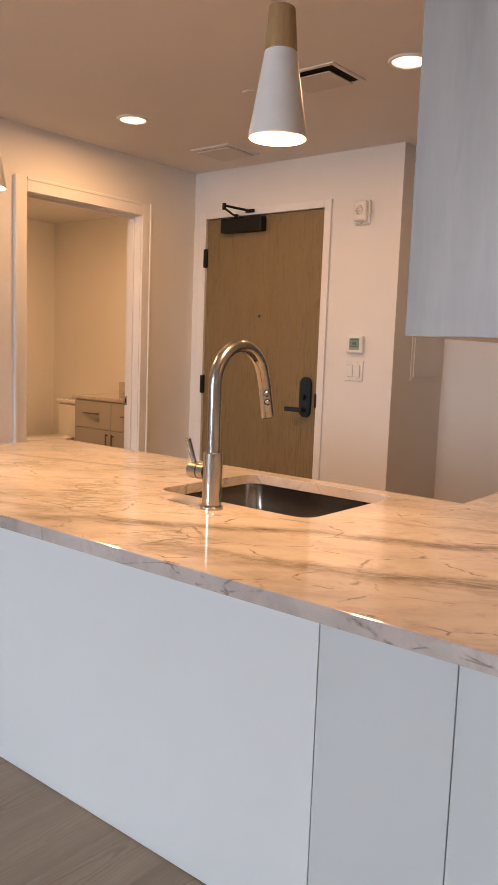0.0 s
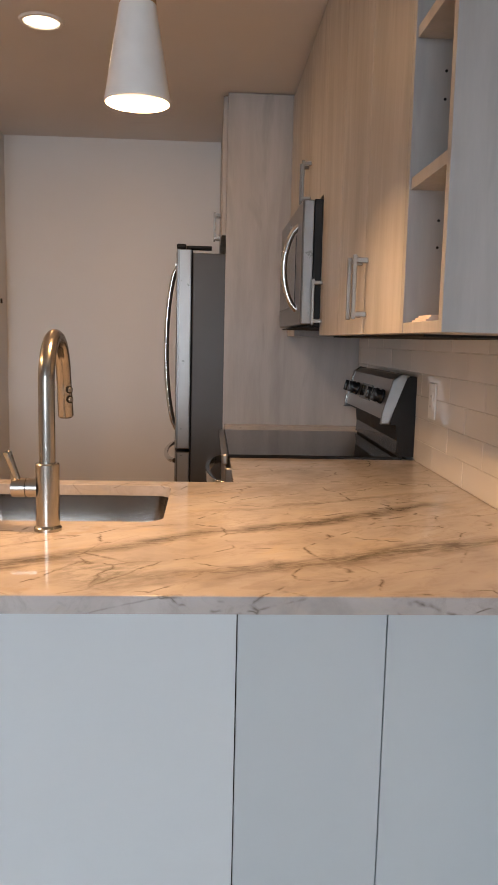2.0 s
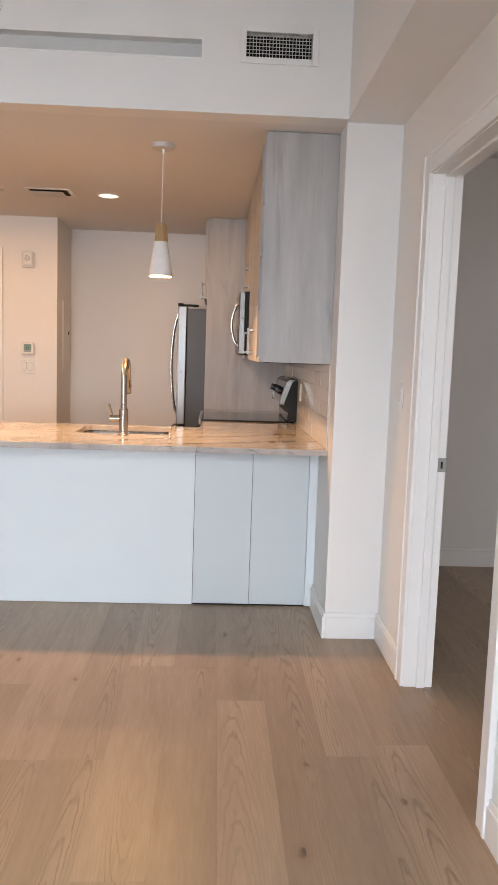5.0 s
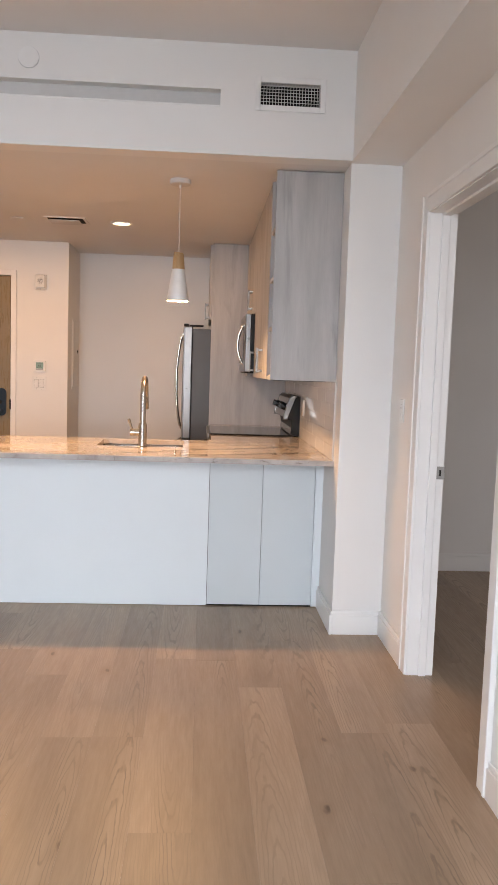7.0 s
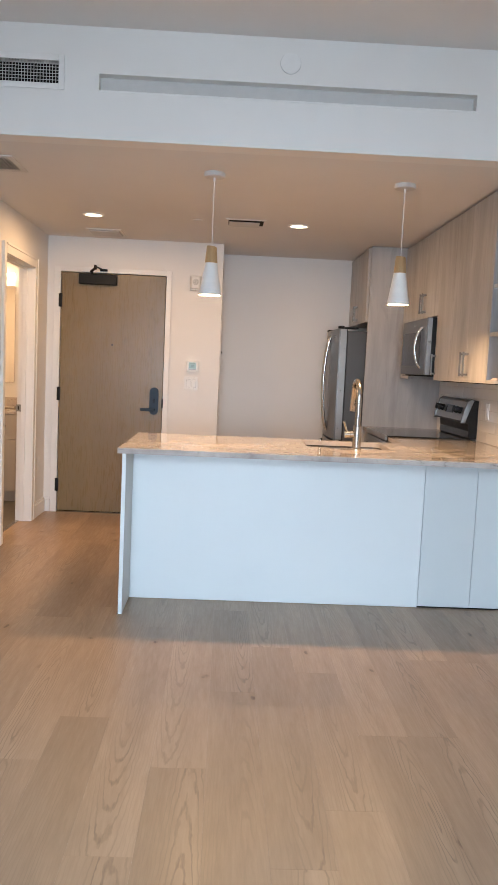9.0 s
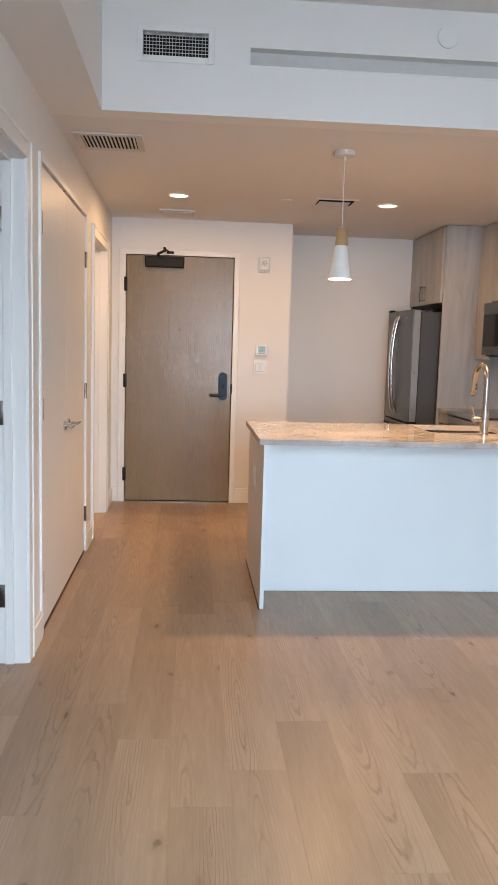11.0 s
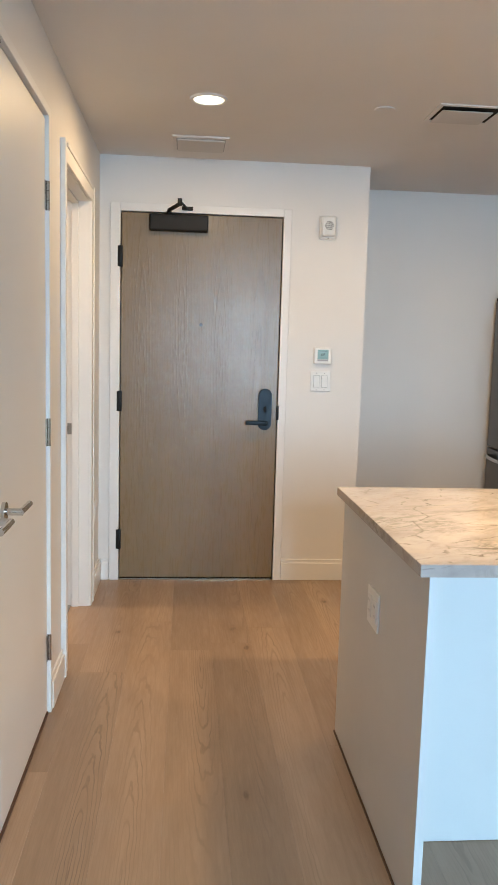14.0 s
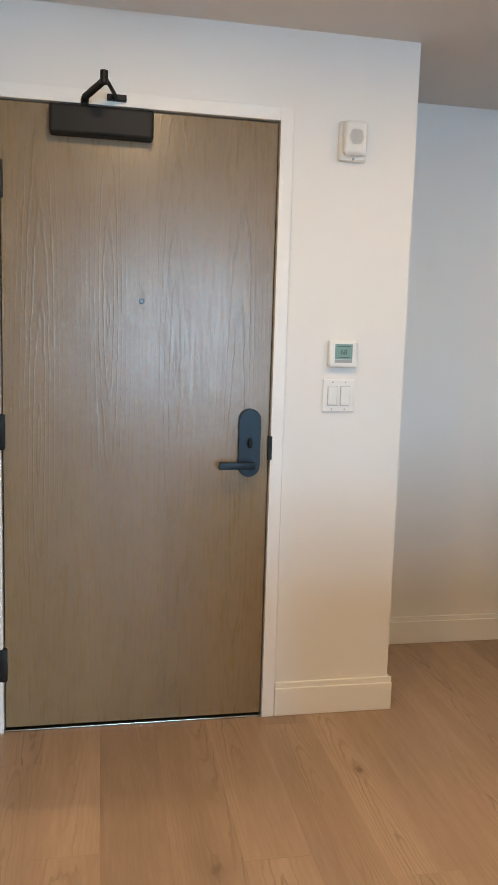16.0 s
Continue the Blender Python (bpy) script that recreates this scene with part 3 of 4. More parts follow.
T = 0.016
baseboard("baseboard", -2.645, -2.20 + T, YE - T, YE, "-y")
baseboard("baseboard", XL + T, -3.675, YE - T, YE, "-y")
baseboard("baseboard", -2.20, -2.20 + T, YE, YB - T, "+x")
baseboard("baseboard", -2.20 + T, -1.0, YB - T, YB, "-y")
baseboard("baseboard", XL, XL + T, 3.488, YE - T, "+x")
baseboard("baseboard", XL, XL + T, 2.224, 2.498, "+x")
baseboard("baseboard", XL, XL + T, 0.436, 0.653, "+x")
baseboard("baseboard", XL, XL + T, YS, -0.597, "+x")
baseboard("baseboard", XK - T, XK, 0.905 - T, 1.375, "-x")
baseboard("baseboard", XK, XR - T, 0.905 - T, 0.905, "-y")
baseboard("baseboard", XR - T, XR, 0.43, 0.905, "-x")
baseboard("baseboard", XR - T, XR, YS, -0.692, "-x")
baseboard("baseboard", 0.10, 3.2, YN - T, YN, "-y")

# entry door
t = thing("door_entry", (-3.155, YE, 0), "closed oak veneer entry door in a white frame", "door", kind="structure")
bx("leaf", "door", t, -3.611, -2.699, YE - 0.002, YE + 0.044, 0.014, 2.131, bevel=0.0015)
f = Build().box(-3.673, -3.617, YE - 0.016, YE, 0, 2.182, 0.002).box(-2.693, -2.647, YE - 0.016, YE, 0, 2.182, 0.002).box(-3.617, -2.693, YE - 0.016, YE, 2.137, 2.182, 0.002)
f.box(-3.640, -3.617, YE, YE + 0.10, 0, 2.15).box(-2.693, -2.670, YE, YE + 0.10, 0, 2.15).box(-3.617, -2.693, YE, YE + 0.10, 2.137, 2.16)
f.done("frame", "trim", t)
Build().box(-3.617, -2.693, YE + 0.046, YE + 0.06, 0, 2.137).done("gap", "dark", t)
Build().box(-3.617, -2.693, YE - 0.012, YE + 0.05, 0, 0.008, 0.002).done("threshold", "nickel", t)
for z in (0.248, 1.065, 1.887):
    Build().lathe(-3.617, YE - 0.009, [(0.0085, z - 0.06), (0.0085, z + 0.06)], 14).box(-3.632, -3.604, YE - 0.018, YE - 0.001, z - 0.058, z + 0.058, 0.001).done("hinge", "black", t)
Build().box(-2.702, -2.688, YE - 0.019, YE, 0.973, 1.057, 0.001).done("strike", "black", t)
k = Build().prism([(u, v) for u, v in rounded(-2.809, -2.731, 0.912, 1.155, 0.0385, 8)], "y", YE - 0.022, YE - 0.002, 0.003)
k.done("lock_plate", "lock", t)
k = Build().tube([(-2.770, YE - 0.02, 0.957), (-2.770, YE - 0.062, 0.957)], 0.012, 16).box(-2.885, -2.757, YE - 0.070, YE - 0.052, 0.944, 0.970, 0.004)
k.done("lever_handle", "lock", t)
Build().tube([(-2.770, YE - 0.020, 1.035), (-2.770, YE - 0.030, 1.035)], 0.011, 16).box(-2.776, -2.764, YE - 0.040, YE - 0.028, 1.018, 1.052, 0.003).done("thumb_turn", "black", t)
Build().tube([(-3.155, YE, 1.515), (-3.155, YE - 0.006, 1.515)], 0.009, 20).done("peephole_ring", "black", t)
Build().tube([(-3.155, YE - 0.004, 1.515), (-3.155, YE - 0.008, 1.515)], 0.006, 16).done("peephole_lens", "glass_black", t)
c = thing("door_closer", (-3.29, YE - 0.03, 2.03), "black door closer with a folded arm above the oak door", "door closer")
bx("housing", "black", c, -3.455, -3.125, YE - 0.060, YE - 0.003, 2.032, 2.122, bevel=0.008)
k = Build().tube([(-3.345, YE - 0.035, 2.115), (-3.345, YE - 0.035, 2.145)], 0.013, 16)
k.box(-3.355, -3.335, YE - 0.075, YE - 0.03, 2.135, 2.143, 0.002)
k.tube([(-3.345, YE - 0.07, 2.14), (-3.285, YE - 0.22, 2.150)], 0.011, 10, flat=0.6).tube([(-3.285, YE - 0.22, 2.140), (-3.285, YE - 0.22, 2.178)], 0.012, 14)
k.tube([(-3.285, YE - 0.22, 2.165), (-3.245, YE - 0.03, 2.160)], 0.010, 10, flat=0.6)
k.done("arm", "black", c)
bx("bracket", "black", c, -3.275, -3.212, YE - 0.034, YE - 0.016, 2.150, 2.170, bevel=0.003)

# windows behind the walk
def window(name, x0, x1, z0, z1, panes):
    t = thing(name, ((x0 + x1) / 2, YS - 0.06, z0), "wide window with dark metal frame and clear panes", "window", kind="structure")
    f = Build().box(x0, x1, YS - 0.10, YS - 0.03, z0, z0 + 0.05, 0.003).box(x0, x1, YS - 0.10, YS - 0.03, z1 - 0.05, z1, 0.003)
    for k in range(panes + 1):
        x = x0 + (x1 - x0 - 0.05) * k / panes
        f.box(x, x + 0.05, YS - 0.10, YS - 0.03, z0 + 0.05, z1 - 0.05, 0.003)
    f.done("frame", "white_metal", t)
    for k in range(panes):
        x = x0 + (x1 - x0 - 0.05) * k / panes
        p = bx("pane", "glass", t, x + 0.05, x + (x1 - x0 - 0.05) / panes, YS - 0.085, YS - 0.079, z0 + 0.05, z1 - 0.05)
        p.visible_shadow = False
    bx("sill", "trim", t, x0 - 0.03, x1 + 0.03, YS - 0.03, YS + 0.05, z0 - 0.03, z0, bevel=0.004)


window("window_1", -3.2, -0.5, 0.55, 2.65, 3)
window("window_2", 0.9, 2.5, 0.8, 2.4, 2)

# ---- ceiling and bulkhead fittings ----
def register(name, x0, x1, z0, z1):
    t = thing(name, ((x0 + x1) / 2, 0.854, z0), "white air grille with a dark square mesh in the bulkhead", "air grille", "bulkhead grilles")
    r = 0.028
    Build().box(x0 - r, x0, 0.846, 0.854, z0 - r, z1 + r, 0.002).box(x1, x1 + r, 0.846, 0.854, z0 - r, z1 + r, 0.002).box(x0, x1, 0.846, 0.854, z0 - r, z0, 0.002).box(x0, x1, 0.846, 0.854, z1, z1 + r, 0.002).done("frame", "white_metal", t)
    bx("duct", "dark", t, x0, x1, 0.900, 0.912, z0, z1)
    m = Build()
    for k in range(1, 20):
        x = x0 + (x1 - x0) * k / 20
        m.box(x - 0.0011, x + 0.0011, 0.852, 0.856, z0, z1)
    for k in range(1, 7):
        z = z0 + (z1 - z0) * k / 7
        m.box(x0, x1, 0.849, 0.8519, z - 0.0011, z + 0.0011)
    m.done("bars", "grille", t)


register("air_grille", *OPEN[0])
register("air_grille", *OPEN[2])
x0, x1, z0, z1 = OPEN[1]
t = thing("slot_diffuser", ((x0 + x1) / 2, 0.854, z0), "long narrow slot diffuser recessed in the bulkhead", "slot diffuser")
Build().box(x0, x1, 0.908, 0.9135, z0, z1).done("back_plate", "grille", t)
Build().box(x0, x1, 0.8515, 0.856, z0 - 0.008, z0, 0.001).box(x0, x1, 0.8515, 0.856, z1, z1 + 0.008, 0.001).done("lip", "white_metal", t)
tagged(Build().tube([(-1.883, 0.854, 2.846), (-1.883, 0.848, 2.846)], 0.049, 40).done("sprinkler_cover", "white_metal"), "round white sprinkler cover plate on the bulkhead", "cover plate", "sprinkler covers")
ring_of = bpy.data.objects["sprinkler_cover"]
Build().tube([(-1.883, 0.854, 2.846), (-1.883, 0.8525, 2.846)], 0.0505, 40).done("shadow_ring", "mark", ring_of)
tagged(Build().tube([(-2.393, 2.825, LOW), (-2.393, 2.825, LOW - 0.006)], 0.045, 40).done("sprinkler_cover", "kitchen_ceiling"), "round white sprinkler cover plate on the ceiling", "cover plate", "sprinkler covers")

t = thing("ceiling_grille", (-3.505, 1.412, LOW - 0.01), "white ceiling return grille with slanted blades", "air grille")
x0, x1, y0, y1 = -3.645, -3.362, 1.285, 1.545
Build().box(x0 - 0.035, x0, y0 - 0.04, y1 + 0.04, LOW - 0.008, LOW, 0.002).box(x1, x1 + 0.035, y0 - 0.04, y1 + 0.04, LOW - 0.008, LOW, 0.002).box(x0, x1, y0 - 0.04, y0, LOW - 0.008, LOW, 0.002).box(x0, x1, y1, y1 + 0.04, LOW - 0.008, LOW, 0.002).done("frame", "grille", t)
bx("duct", "dark", t, x0, x1, y0, y1, LOW - 0.0025, LOW - 0.0005)
for k in range(14):
    x = x0 + (x1 - x0) * (k + 0.5) / 14
    Build().box(x - 0.006, x + 0.006, y0, y1, LOW - 0.0085, LOW - 0.0065, turn=pose(0, 0, 0, 0, 22, 0)).done("blade", "grille", t)

t = thing("ceiling_diffuser", (-2.035, 2.83, LOW - 0.02), "square white ceiling diffuser with a dropped centre plate", "air diffuser")
x0, x1, y0, y1 = -2.185, -1.885, 2.70, 2.95
Build().box(x0, x0 + 0.02, y0, y1, LOW - 0.006, LOW, 0.001).box(x1 - 0.02, x1, y0, y1, LOW - 0.006, LOW, 0.001).box(x0 + 0.02, x1 - 0.02, y0, y0 + 0.02, LOW - 0.006, LOW, 0.001).box(x0 + 0.02, x1 - 0.02, y1 - 0.02, y1, LOW - 0.006, LOW, 0.001).done("frame", "kitchen_ceiling", t)
bx("throat", "dark", t, x0 + 0.02, x1 - 0.02, y0 + 0.02, y1 - 0.02, LOW - 0.003, LOW - 0.0005)
bx("plate", "grille", t, x0 + 0.026, x1 - 0.05, y0 + 0.05, y1 - 0.02, LOW - 0.016, LOW - 0.011, bevel=0.002)

t = thing("exhaust_cover", (-3.18, 3.545, LOW - 0.01), "flat white vent cover on the entry ceiling", "vent cover")
bx("frame", "kitchen_ceiling", t, -3.325, -3.037, 3.405, 3.685, LOW - 0.010, LOW, bevel=0.002)
bx("gap", "mark", t, -3.305, -3.055, 3.430, 3.665, LOW - 0.0112, LOW - 0.0095)
bx("plate", "grille", t, -3.300, -3.060, 3.435, 3.660, LOW - 0.020, LOW - 0.0108, bevel=0.002)


def downlight(x, y):
    t = thing("downlight", (x, y, LOW - 0.01), "recessed round downlight, lit warm", "downlight", "ceiling downlights")
    Build().lathe(x, y, [(0.064, LOW - 0.004), (0.066, LOW - 0.008), (0.076, LOW - 0.008), (0.080, LOW), (0.064, LOW)], 40, False).done("trim_ring", "white_metal", t)
    Build().lathe(x, y, [(0.064, LOW - 0.004), (0.064, LOW - 0.001)], 40).done("lens", "downlight", t)


for px, py in DOWNLIGHTS:
    downlight(px, py)


def pendant(x, y):
    t = thing("pendant_lamp", (x, y, 1.765), "white cone pendant lamp with an oak neck, lit", "pendant lamp", "pendants over the peninsula")
    Build().lathe(x, y, [(0.0625, 1.765), (0.0640, 1.768), (0.0350, 1.944), (0.0335, 1.944), (0.0605, 1.768), (0.0610, 1.765), (0.0625, 1.765)], 48, False).done("shade", "white_metal", t)
    neck = Build().lathe(x, y, [(0.0345, 1.9445), (0.0355, 1.947), (0.0285, 2.033), (0.0265, 2.037)], 40)
    for v in neck.bm.verts:
        if v.co.z > 2.03:
            v.co.z += 0.12 * (x - v.co.x)
    neck.done("neck", "turned", t)
    Build().lathe(x, y, [(0.052, 1.803), (0.050, 1.807), (0.03, 1.90)], 32).done("bulb", "bulb", t)
    Build().tube([(x, y, 2.034), (x, y, 2.42)], 0.0022, 8).tube([(x, y, 2.395), (x, y, 2.418)], 0.006, 12).done("cord", "white_metal", t)
    Build().lathe(x, y, [(0.054, LOW - 0.026), (0.060, LOW - 0.022), (0.060, LOW)], 40).done("canopy", "grille", t)


for px, py in PENDANTS:
    pendant(px, py)

# ---- entry wall fittings ----
t = thing("thermostat", (-2.438, YE, 1.306), "white square thermostat with a green lit display", "thermostat")
bx("body", "plastic", t, -2.492, -2.386, YE - 0.026, YE, 1.307, 1.405, bevel=0.008)
bx("display", "screen", t, -2.471, -2.407, YE - 0.0275, YE - 0.0255, 1.337, 1.391)
bx("display_foot", "mark", t, -2.471, -2.407, YE - 0.0275, YE - 0.0255, 1.325, 1.336)
txt = bpy.data.curves.new("digits", "FONT")
txt.body, txt.size, txt.align_x = "68", 0.026, "CENTER"
txt.materials.append(M["ink"])
d = new("digits", txt)
d.parent, d.location = t, Vector((-2.439, YE - 0.0279, 1.354)) - t.location
d.rotation_euler = (radians(90), 0, 0)
for z, half in ((1.383, 0.026), (1.344, 0.022)):
    bx("bar", "ink", t, -2.439 - half, -2.439 + half, YE - 0.0279, YE - 0.0275, z - 0.001, z + 0.001)


def plate_y(name, x0, x1, z0, z1, label, rockers):
    t = thing(name, ((x0 + x1) / 2, YE, z0), label, "light switch")
    bx("plate", "plastic", t, x0, x1, YE - 0.007, YE, z0, z1, bevel=0.003)
    for k in range(rockers):
        cx = x0 + (x1 - x0) * (k + 0.5) / rockers + (0.006 if k == 0 else -0.006) * (rockers > 1)
        bx("surround", "mark", t, cx - 0.0182, cx + 0.0182, YE - 0.0076, YE - 0.006, (z0 + z1) / 2 - 0.0352, (z0 + z1) / 2 + 0.0352)
        bx("rocker", "plastic", t, cx - 0.0168, cx + 0.0168, YE - 0.012, YE - 0.006, (z0 + z1) / 2 - 0.0335, (z0 + z1) / 2 + 0.0335, bevel=0.002)
        for z in (z0 + 0.010, z1 - 0.010):
            Build().tube([(cx, YE - 0.006, z), (cx, YE - 0.0078, z)], 0.0028, 10).done("screw", "mark", t)


plate_y("light_switch", -2.505, -2.386, 1.147, 1.264, "white double rocker light switch plate", 2)

t = thing("alarm_sounder", (-2.438, YE, 2.016), "white fire alarm sounder with a round perforated speaker", "fire alarm")
bx("back_box", "plastic", t, -2.486, -2.386, YE - 0.022, YE, 2.020, 2.154, bevel=0.018, seg=4)
bx("cover", "plastic", t, -2.476, -2.394, YE - 0.052, YE - 0.018, 2.036, 2.150, bevel=0.014, seg=4)
holes = Build()
for i in range(-5, 6):
    for j in range(-5, 6):
        hx, hz = (i + (j % 2) * 0.5) * 0.0062, j * 0.0056
        if math.hypot(hx, hz) < 0.026:
            holes.tube([(-2.435 + hx, YE - 0.0515, 2.095 + hz), (-2.435 + hx, YE - 0.0528, 2.095 + hz)], 0.0019, 6)
holes.done("speaker_holes", "dark", t)
Build().tube([(-2.435, YE - 0.021, 2.027), (-2.435, YE - 0.026, 2.027)], 0.004, 12).done("screw", "mark", t)

t = thing("electrical_panel", (-2.20, 4.28, 1.16), "white flush electrical panel door with a small latch", "electrical panel")
bx("frame", "wall", t, -2.20, -2.195, 4.10, 4.46, 1.16, 1.79, bevel=0.001)
bx("cover", "wall", t, -2.1955, -2.190, 4.122, 4.438, 1.182, 1.768, bevel=0.0015)
bx("latch", "black", t, -2.190, -2.184, 4.335, 4.359, 1.488, 1.515, bevel=0.002)


def outlet(name, x, y, z, facing, dy=0.035, dz=0.0575, label="white wall outlet plate"):
    t = thing(name, (x, y, z - dz), label, "outlet")
    a, b = sorted((x, x + facing * 0.006))
    bx("plate", "plastic", t, a, b, y - dy, y + dy, z - dz, z + dz, bevel=0.0025)
    for s in ((-0.5, 0.5) if dy > 0.05 else (0,)):
        c, d = sorted((x + facing * 0.004, x + facing * 0.0085))
        yy = y + s * dy
        bx("insert", "plastic", t, c, d, yy - min(0.017, dy * 0.6), yy + min(0.017, dy * 0.6), z - dz * 0.58, z + dz * 0.58, bevel=0.0015)
        e, g = sorted((x + facing * 0.0085, x + facing * 0.0089))
        for zz in (z - dz * 0.28, z + dz * 0.28):
            for o in (-0.006, 0.006):
                bx("slot", "mark", t, e, g, yy + o - 0.001, yy + o + 0.001, zz - 0.004, zz + 0.004)


outlet("backsplash_outlet", XK - 0.0086, 2.30, 1.135, -1, label="white outlet plate on the tiled backsplash")
outlet("wall_outlet", XL, 3.684, 0.46, 1)
outlet("wall_switch", XR, 0.666, 1.21, -1, label="white rocker switch beside the bedroom doorway")

# ---- kitchen: peninsula ----
TOP, UNDER, CF, CB = 0.912, 0.882, 1.042, 2.035
t = thing("peninsula", (-1.5, 1.7, 0), "white laminate peninsula with flat panels and overhang", "peninsula")
# End board: face in the shaded tone, front edge in the lit panel tone.
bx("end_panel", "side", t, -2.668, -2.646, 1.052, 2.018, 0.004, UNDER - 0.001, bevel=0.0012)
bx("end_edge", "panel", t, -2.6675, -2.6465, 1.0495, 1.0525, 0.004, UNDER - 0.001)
bx("shoe_strip", "seal", t, -2.674, -2.6685, 1.052, 2.018, 0.0, 0.007, bevel=0.001)
bx("front_panel", "panel", t, -2.645, -0.952, 1.368, 1.386, 0.002, UNDER - 0.001, bevel=0.001)
# Doors take the dimmed tone, painted in for daylight weakening on this side.
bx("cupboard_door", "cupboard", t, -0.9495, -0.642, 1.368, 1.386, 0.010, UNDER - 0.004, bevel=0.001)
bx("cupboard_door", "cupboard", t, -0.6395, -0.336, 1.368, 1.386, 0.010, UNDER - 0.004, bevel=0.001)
bx("filler", "panel", t, -0.334, XK - 0.001, 1.364, 1.386, 0.004, UNDER - 0.001, bevel=0.001)
Build().box(-0.953, XK - 0.001, 1.387, 1.41, 0.003, UNDER - 0.002).box(-0.953, -0.336, 1.374, 1.386, 0.0005, 0.004).done("carcass_shadow", "dark", t)
bx("carcass", "cabinet", t, -2.60, -1.75, 1.43, 2.012, 0.10, UNDER - 0.003)
bx("kitchen_front", "cabinet", t, -1.75, -0.96, 1.995, 2.012, 0.10, UNDER - 0.003)

t2 = thing("countertop", (-1.5, 1.5, UNDER), "polished pale marble countertop with smoky veins and sink cutout", "countertop")
SX0, SX1, SY0, SY1 = -1.63, -1.115, 1.545, 1.975
slab = Build()
RIM = rounded(SX0, SX1, SY0, SY1, 0.045, 6)
outer = [(XK - 0.001, CB), (XK - 0.001, CF), (-2.693, CF), (-2.693, CB)]
ov = [[slab.bm.verts.new((x, y, z)) for x, y in outer] for z in (UNDER, TOP)]
iv = [[slab.bm.verts.new((x, y, z)) for x, y in RIM] for z in (UNDER, TOP)]
for level in (0, 1):
    loop = [slab.bm.edges.new((ring[k], ring[(k + 1) % len(ring)])) for ring in (ov[level], iv[level]) for k in range(len(ring))]
    bmesh.ops.triangle_fill(slab.bm, edges=loop, use_beauty=True)
for ring in (ov, iv):
    n = len(ring[0])
    for k in range(n):
        slab.bm.faces.new((ring[0][k], ring[0][(k + 1) % n], ring[1][(k + 1) % n], ring[1][k]))
rim_edges = [e for e in slab.bm.edges if e.is_manifold and abs(e.verts[0].co.z - TOP) < 1e-5 and abs(e.verts[1].co.z - TOP) < 1e-5 and e.calc_face_angle(0) > 0.5]
bmesh.ops.bevel(slab.bm, geom=rim_edges, offset=0.0025, segments=2, profile=0.5, affect="EDGES")
slab.done("peninsula_slab", "stone", t2)
bx("range_slab", "stone", t2, -0.94, XK - 0.001, CB + 0.0005, 2.497, UNDER, TOP, bevel=0.0)
bx("far_slab", "stone", t2, -0.94, XK - 0.001, 3.263, 3.578, UNDER, TOP, bevel=0.002)

t = thing("sink", ((SX0 + SX1) / 2, 1.76, 0.70), "undermount stainless steel sink basin", "sink")
ring0 = rounded(SX0 - 0.006, SX1 + 0.006, SY0 - 0.006, SY1 + 0.006, 0.050, 6)
ring1 = rounded(SX0 + 0.006, SX1 - 0.006, SY0 + 0.006, SY1 - 0.006, 0.060, 6)
ring2 = rounded(SX0 + 0.03, SX1 - 0.03, SY0 + 0.03, SY1 - 0.03, 0.060, 6)
s = Build()
rows = [[s.bm.verts.new((x, y, z)) for x, y in r] for r, z in ((ring0, UNDER - 0.001), (ring0, UNDER - 0.006), (ring1, 0.72), (ring2, 0.695))]
for a, b in zip(rows, rows[1:]):
    for k in range(len(a)):
        s.bm.faces.new((a[k], a[(k + 1) % len(a)], b[(k + 1) % len(a)], b[k]))
s.bm.faces.new(rows[-1])
s.done("basin", "basin", t, bent=50)
Build().lathe(-1.37, 1.80, [(0.045, 0.6955), (0.042, 0.699), (0.03, 0.697)], 28).done("drain", "chrome", t)

FX, FY = -1.349, 1.462
t = thing("faucet", (FX, FY, TOP), "brushed nickel gooseneck kitchen faucet with side lever", "faucet")
Build().lathe(FX, FY, [(0.029, TOP), (0.029, TOP + 0.006), (0.026, TOP + 0.009), (0.0245, TOP + 0.012), (0.0245, TOP + 0.140), (0.0225, TOP + 0.143), (0.017, TOP + 0.143)], 36).done("body", "nickel", t)
arc = [(FX, FY, TOP + 0.13), (FX, FY, 1.16)] + [(FX, FY + 0.095 - 0.095 * math.cos(radians(a)), 1.218 + 0.097 * math.sin(radians(a))) for a in range(0, 166, 6)]
arc += [(FX, FY + 0.197, 1.21)]
Build().tube(arc, 0.0168, 24).done("spout", "nickel", t)
e = Vector((FX, FY + 0.196, 1.216))
d = Vector((0, 0.22, -1)).normalized()
Build().tube([e, e + d * 0.004, e + d * 0.005, e + d * 0.045, e + d * 0.085, e + d * 0.088], 0.016, 24, radii=[0.0150, 0.0150, 0.0165, 0.0175, 0.0180, 0.0165]).done("spray_head", "nickel", t)
for u in (0.022, 0.045):
    p = e + d * u + Vector((0.0125, -0.0125, 0))
    Build().tube([p, p + Vector((0.0025, -0.0025, 0))], 0.0085, 16).done("button_seat", "black", t)
    Build().tube([p, p + Vector((0.004, -0.004, 0)), p + Vector((0.0052, -0.0052, 0))], 0.0070, 16, radii=[0.0068, 0.0068, 0.0045]).done("button", "nickel", t)
Build().tube([(FX - 0.02, FY, 1.002), (FX - 0.040, FY, 1.002), (FX - 0.041, FY, 1.002), (FX - 0.043, FY, 1.002), (FX - 0.044, FY, 1.002), (FX - 0.072, FY, 1.002)], 0.0205, 24, radii=[0.0205, 0.0205, 0.018, 0.018, 0.0205, 0.0205]).done("lever_hub", "nickel", t)
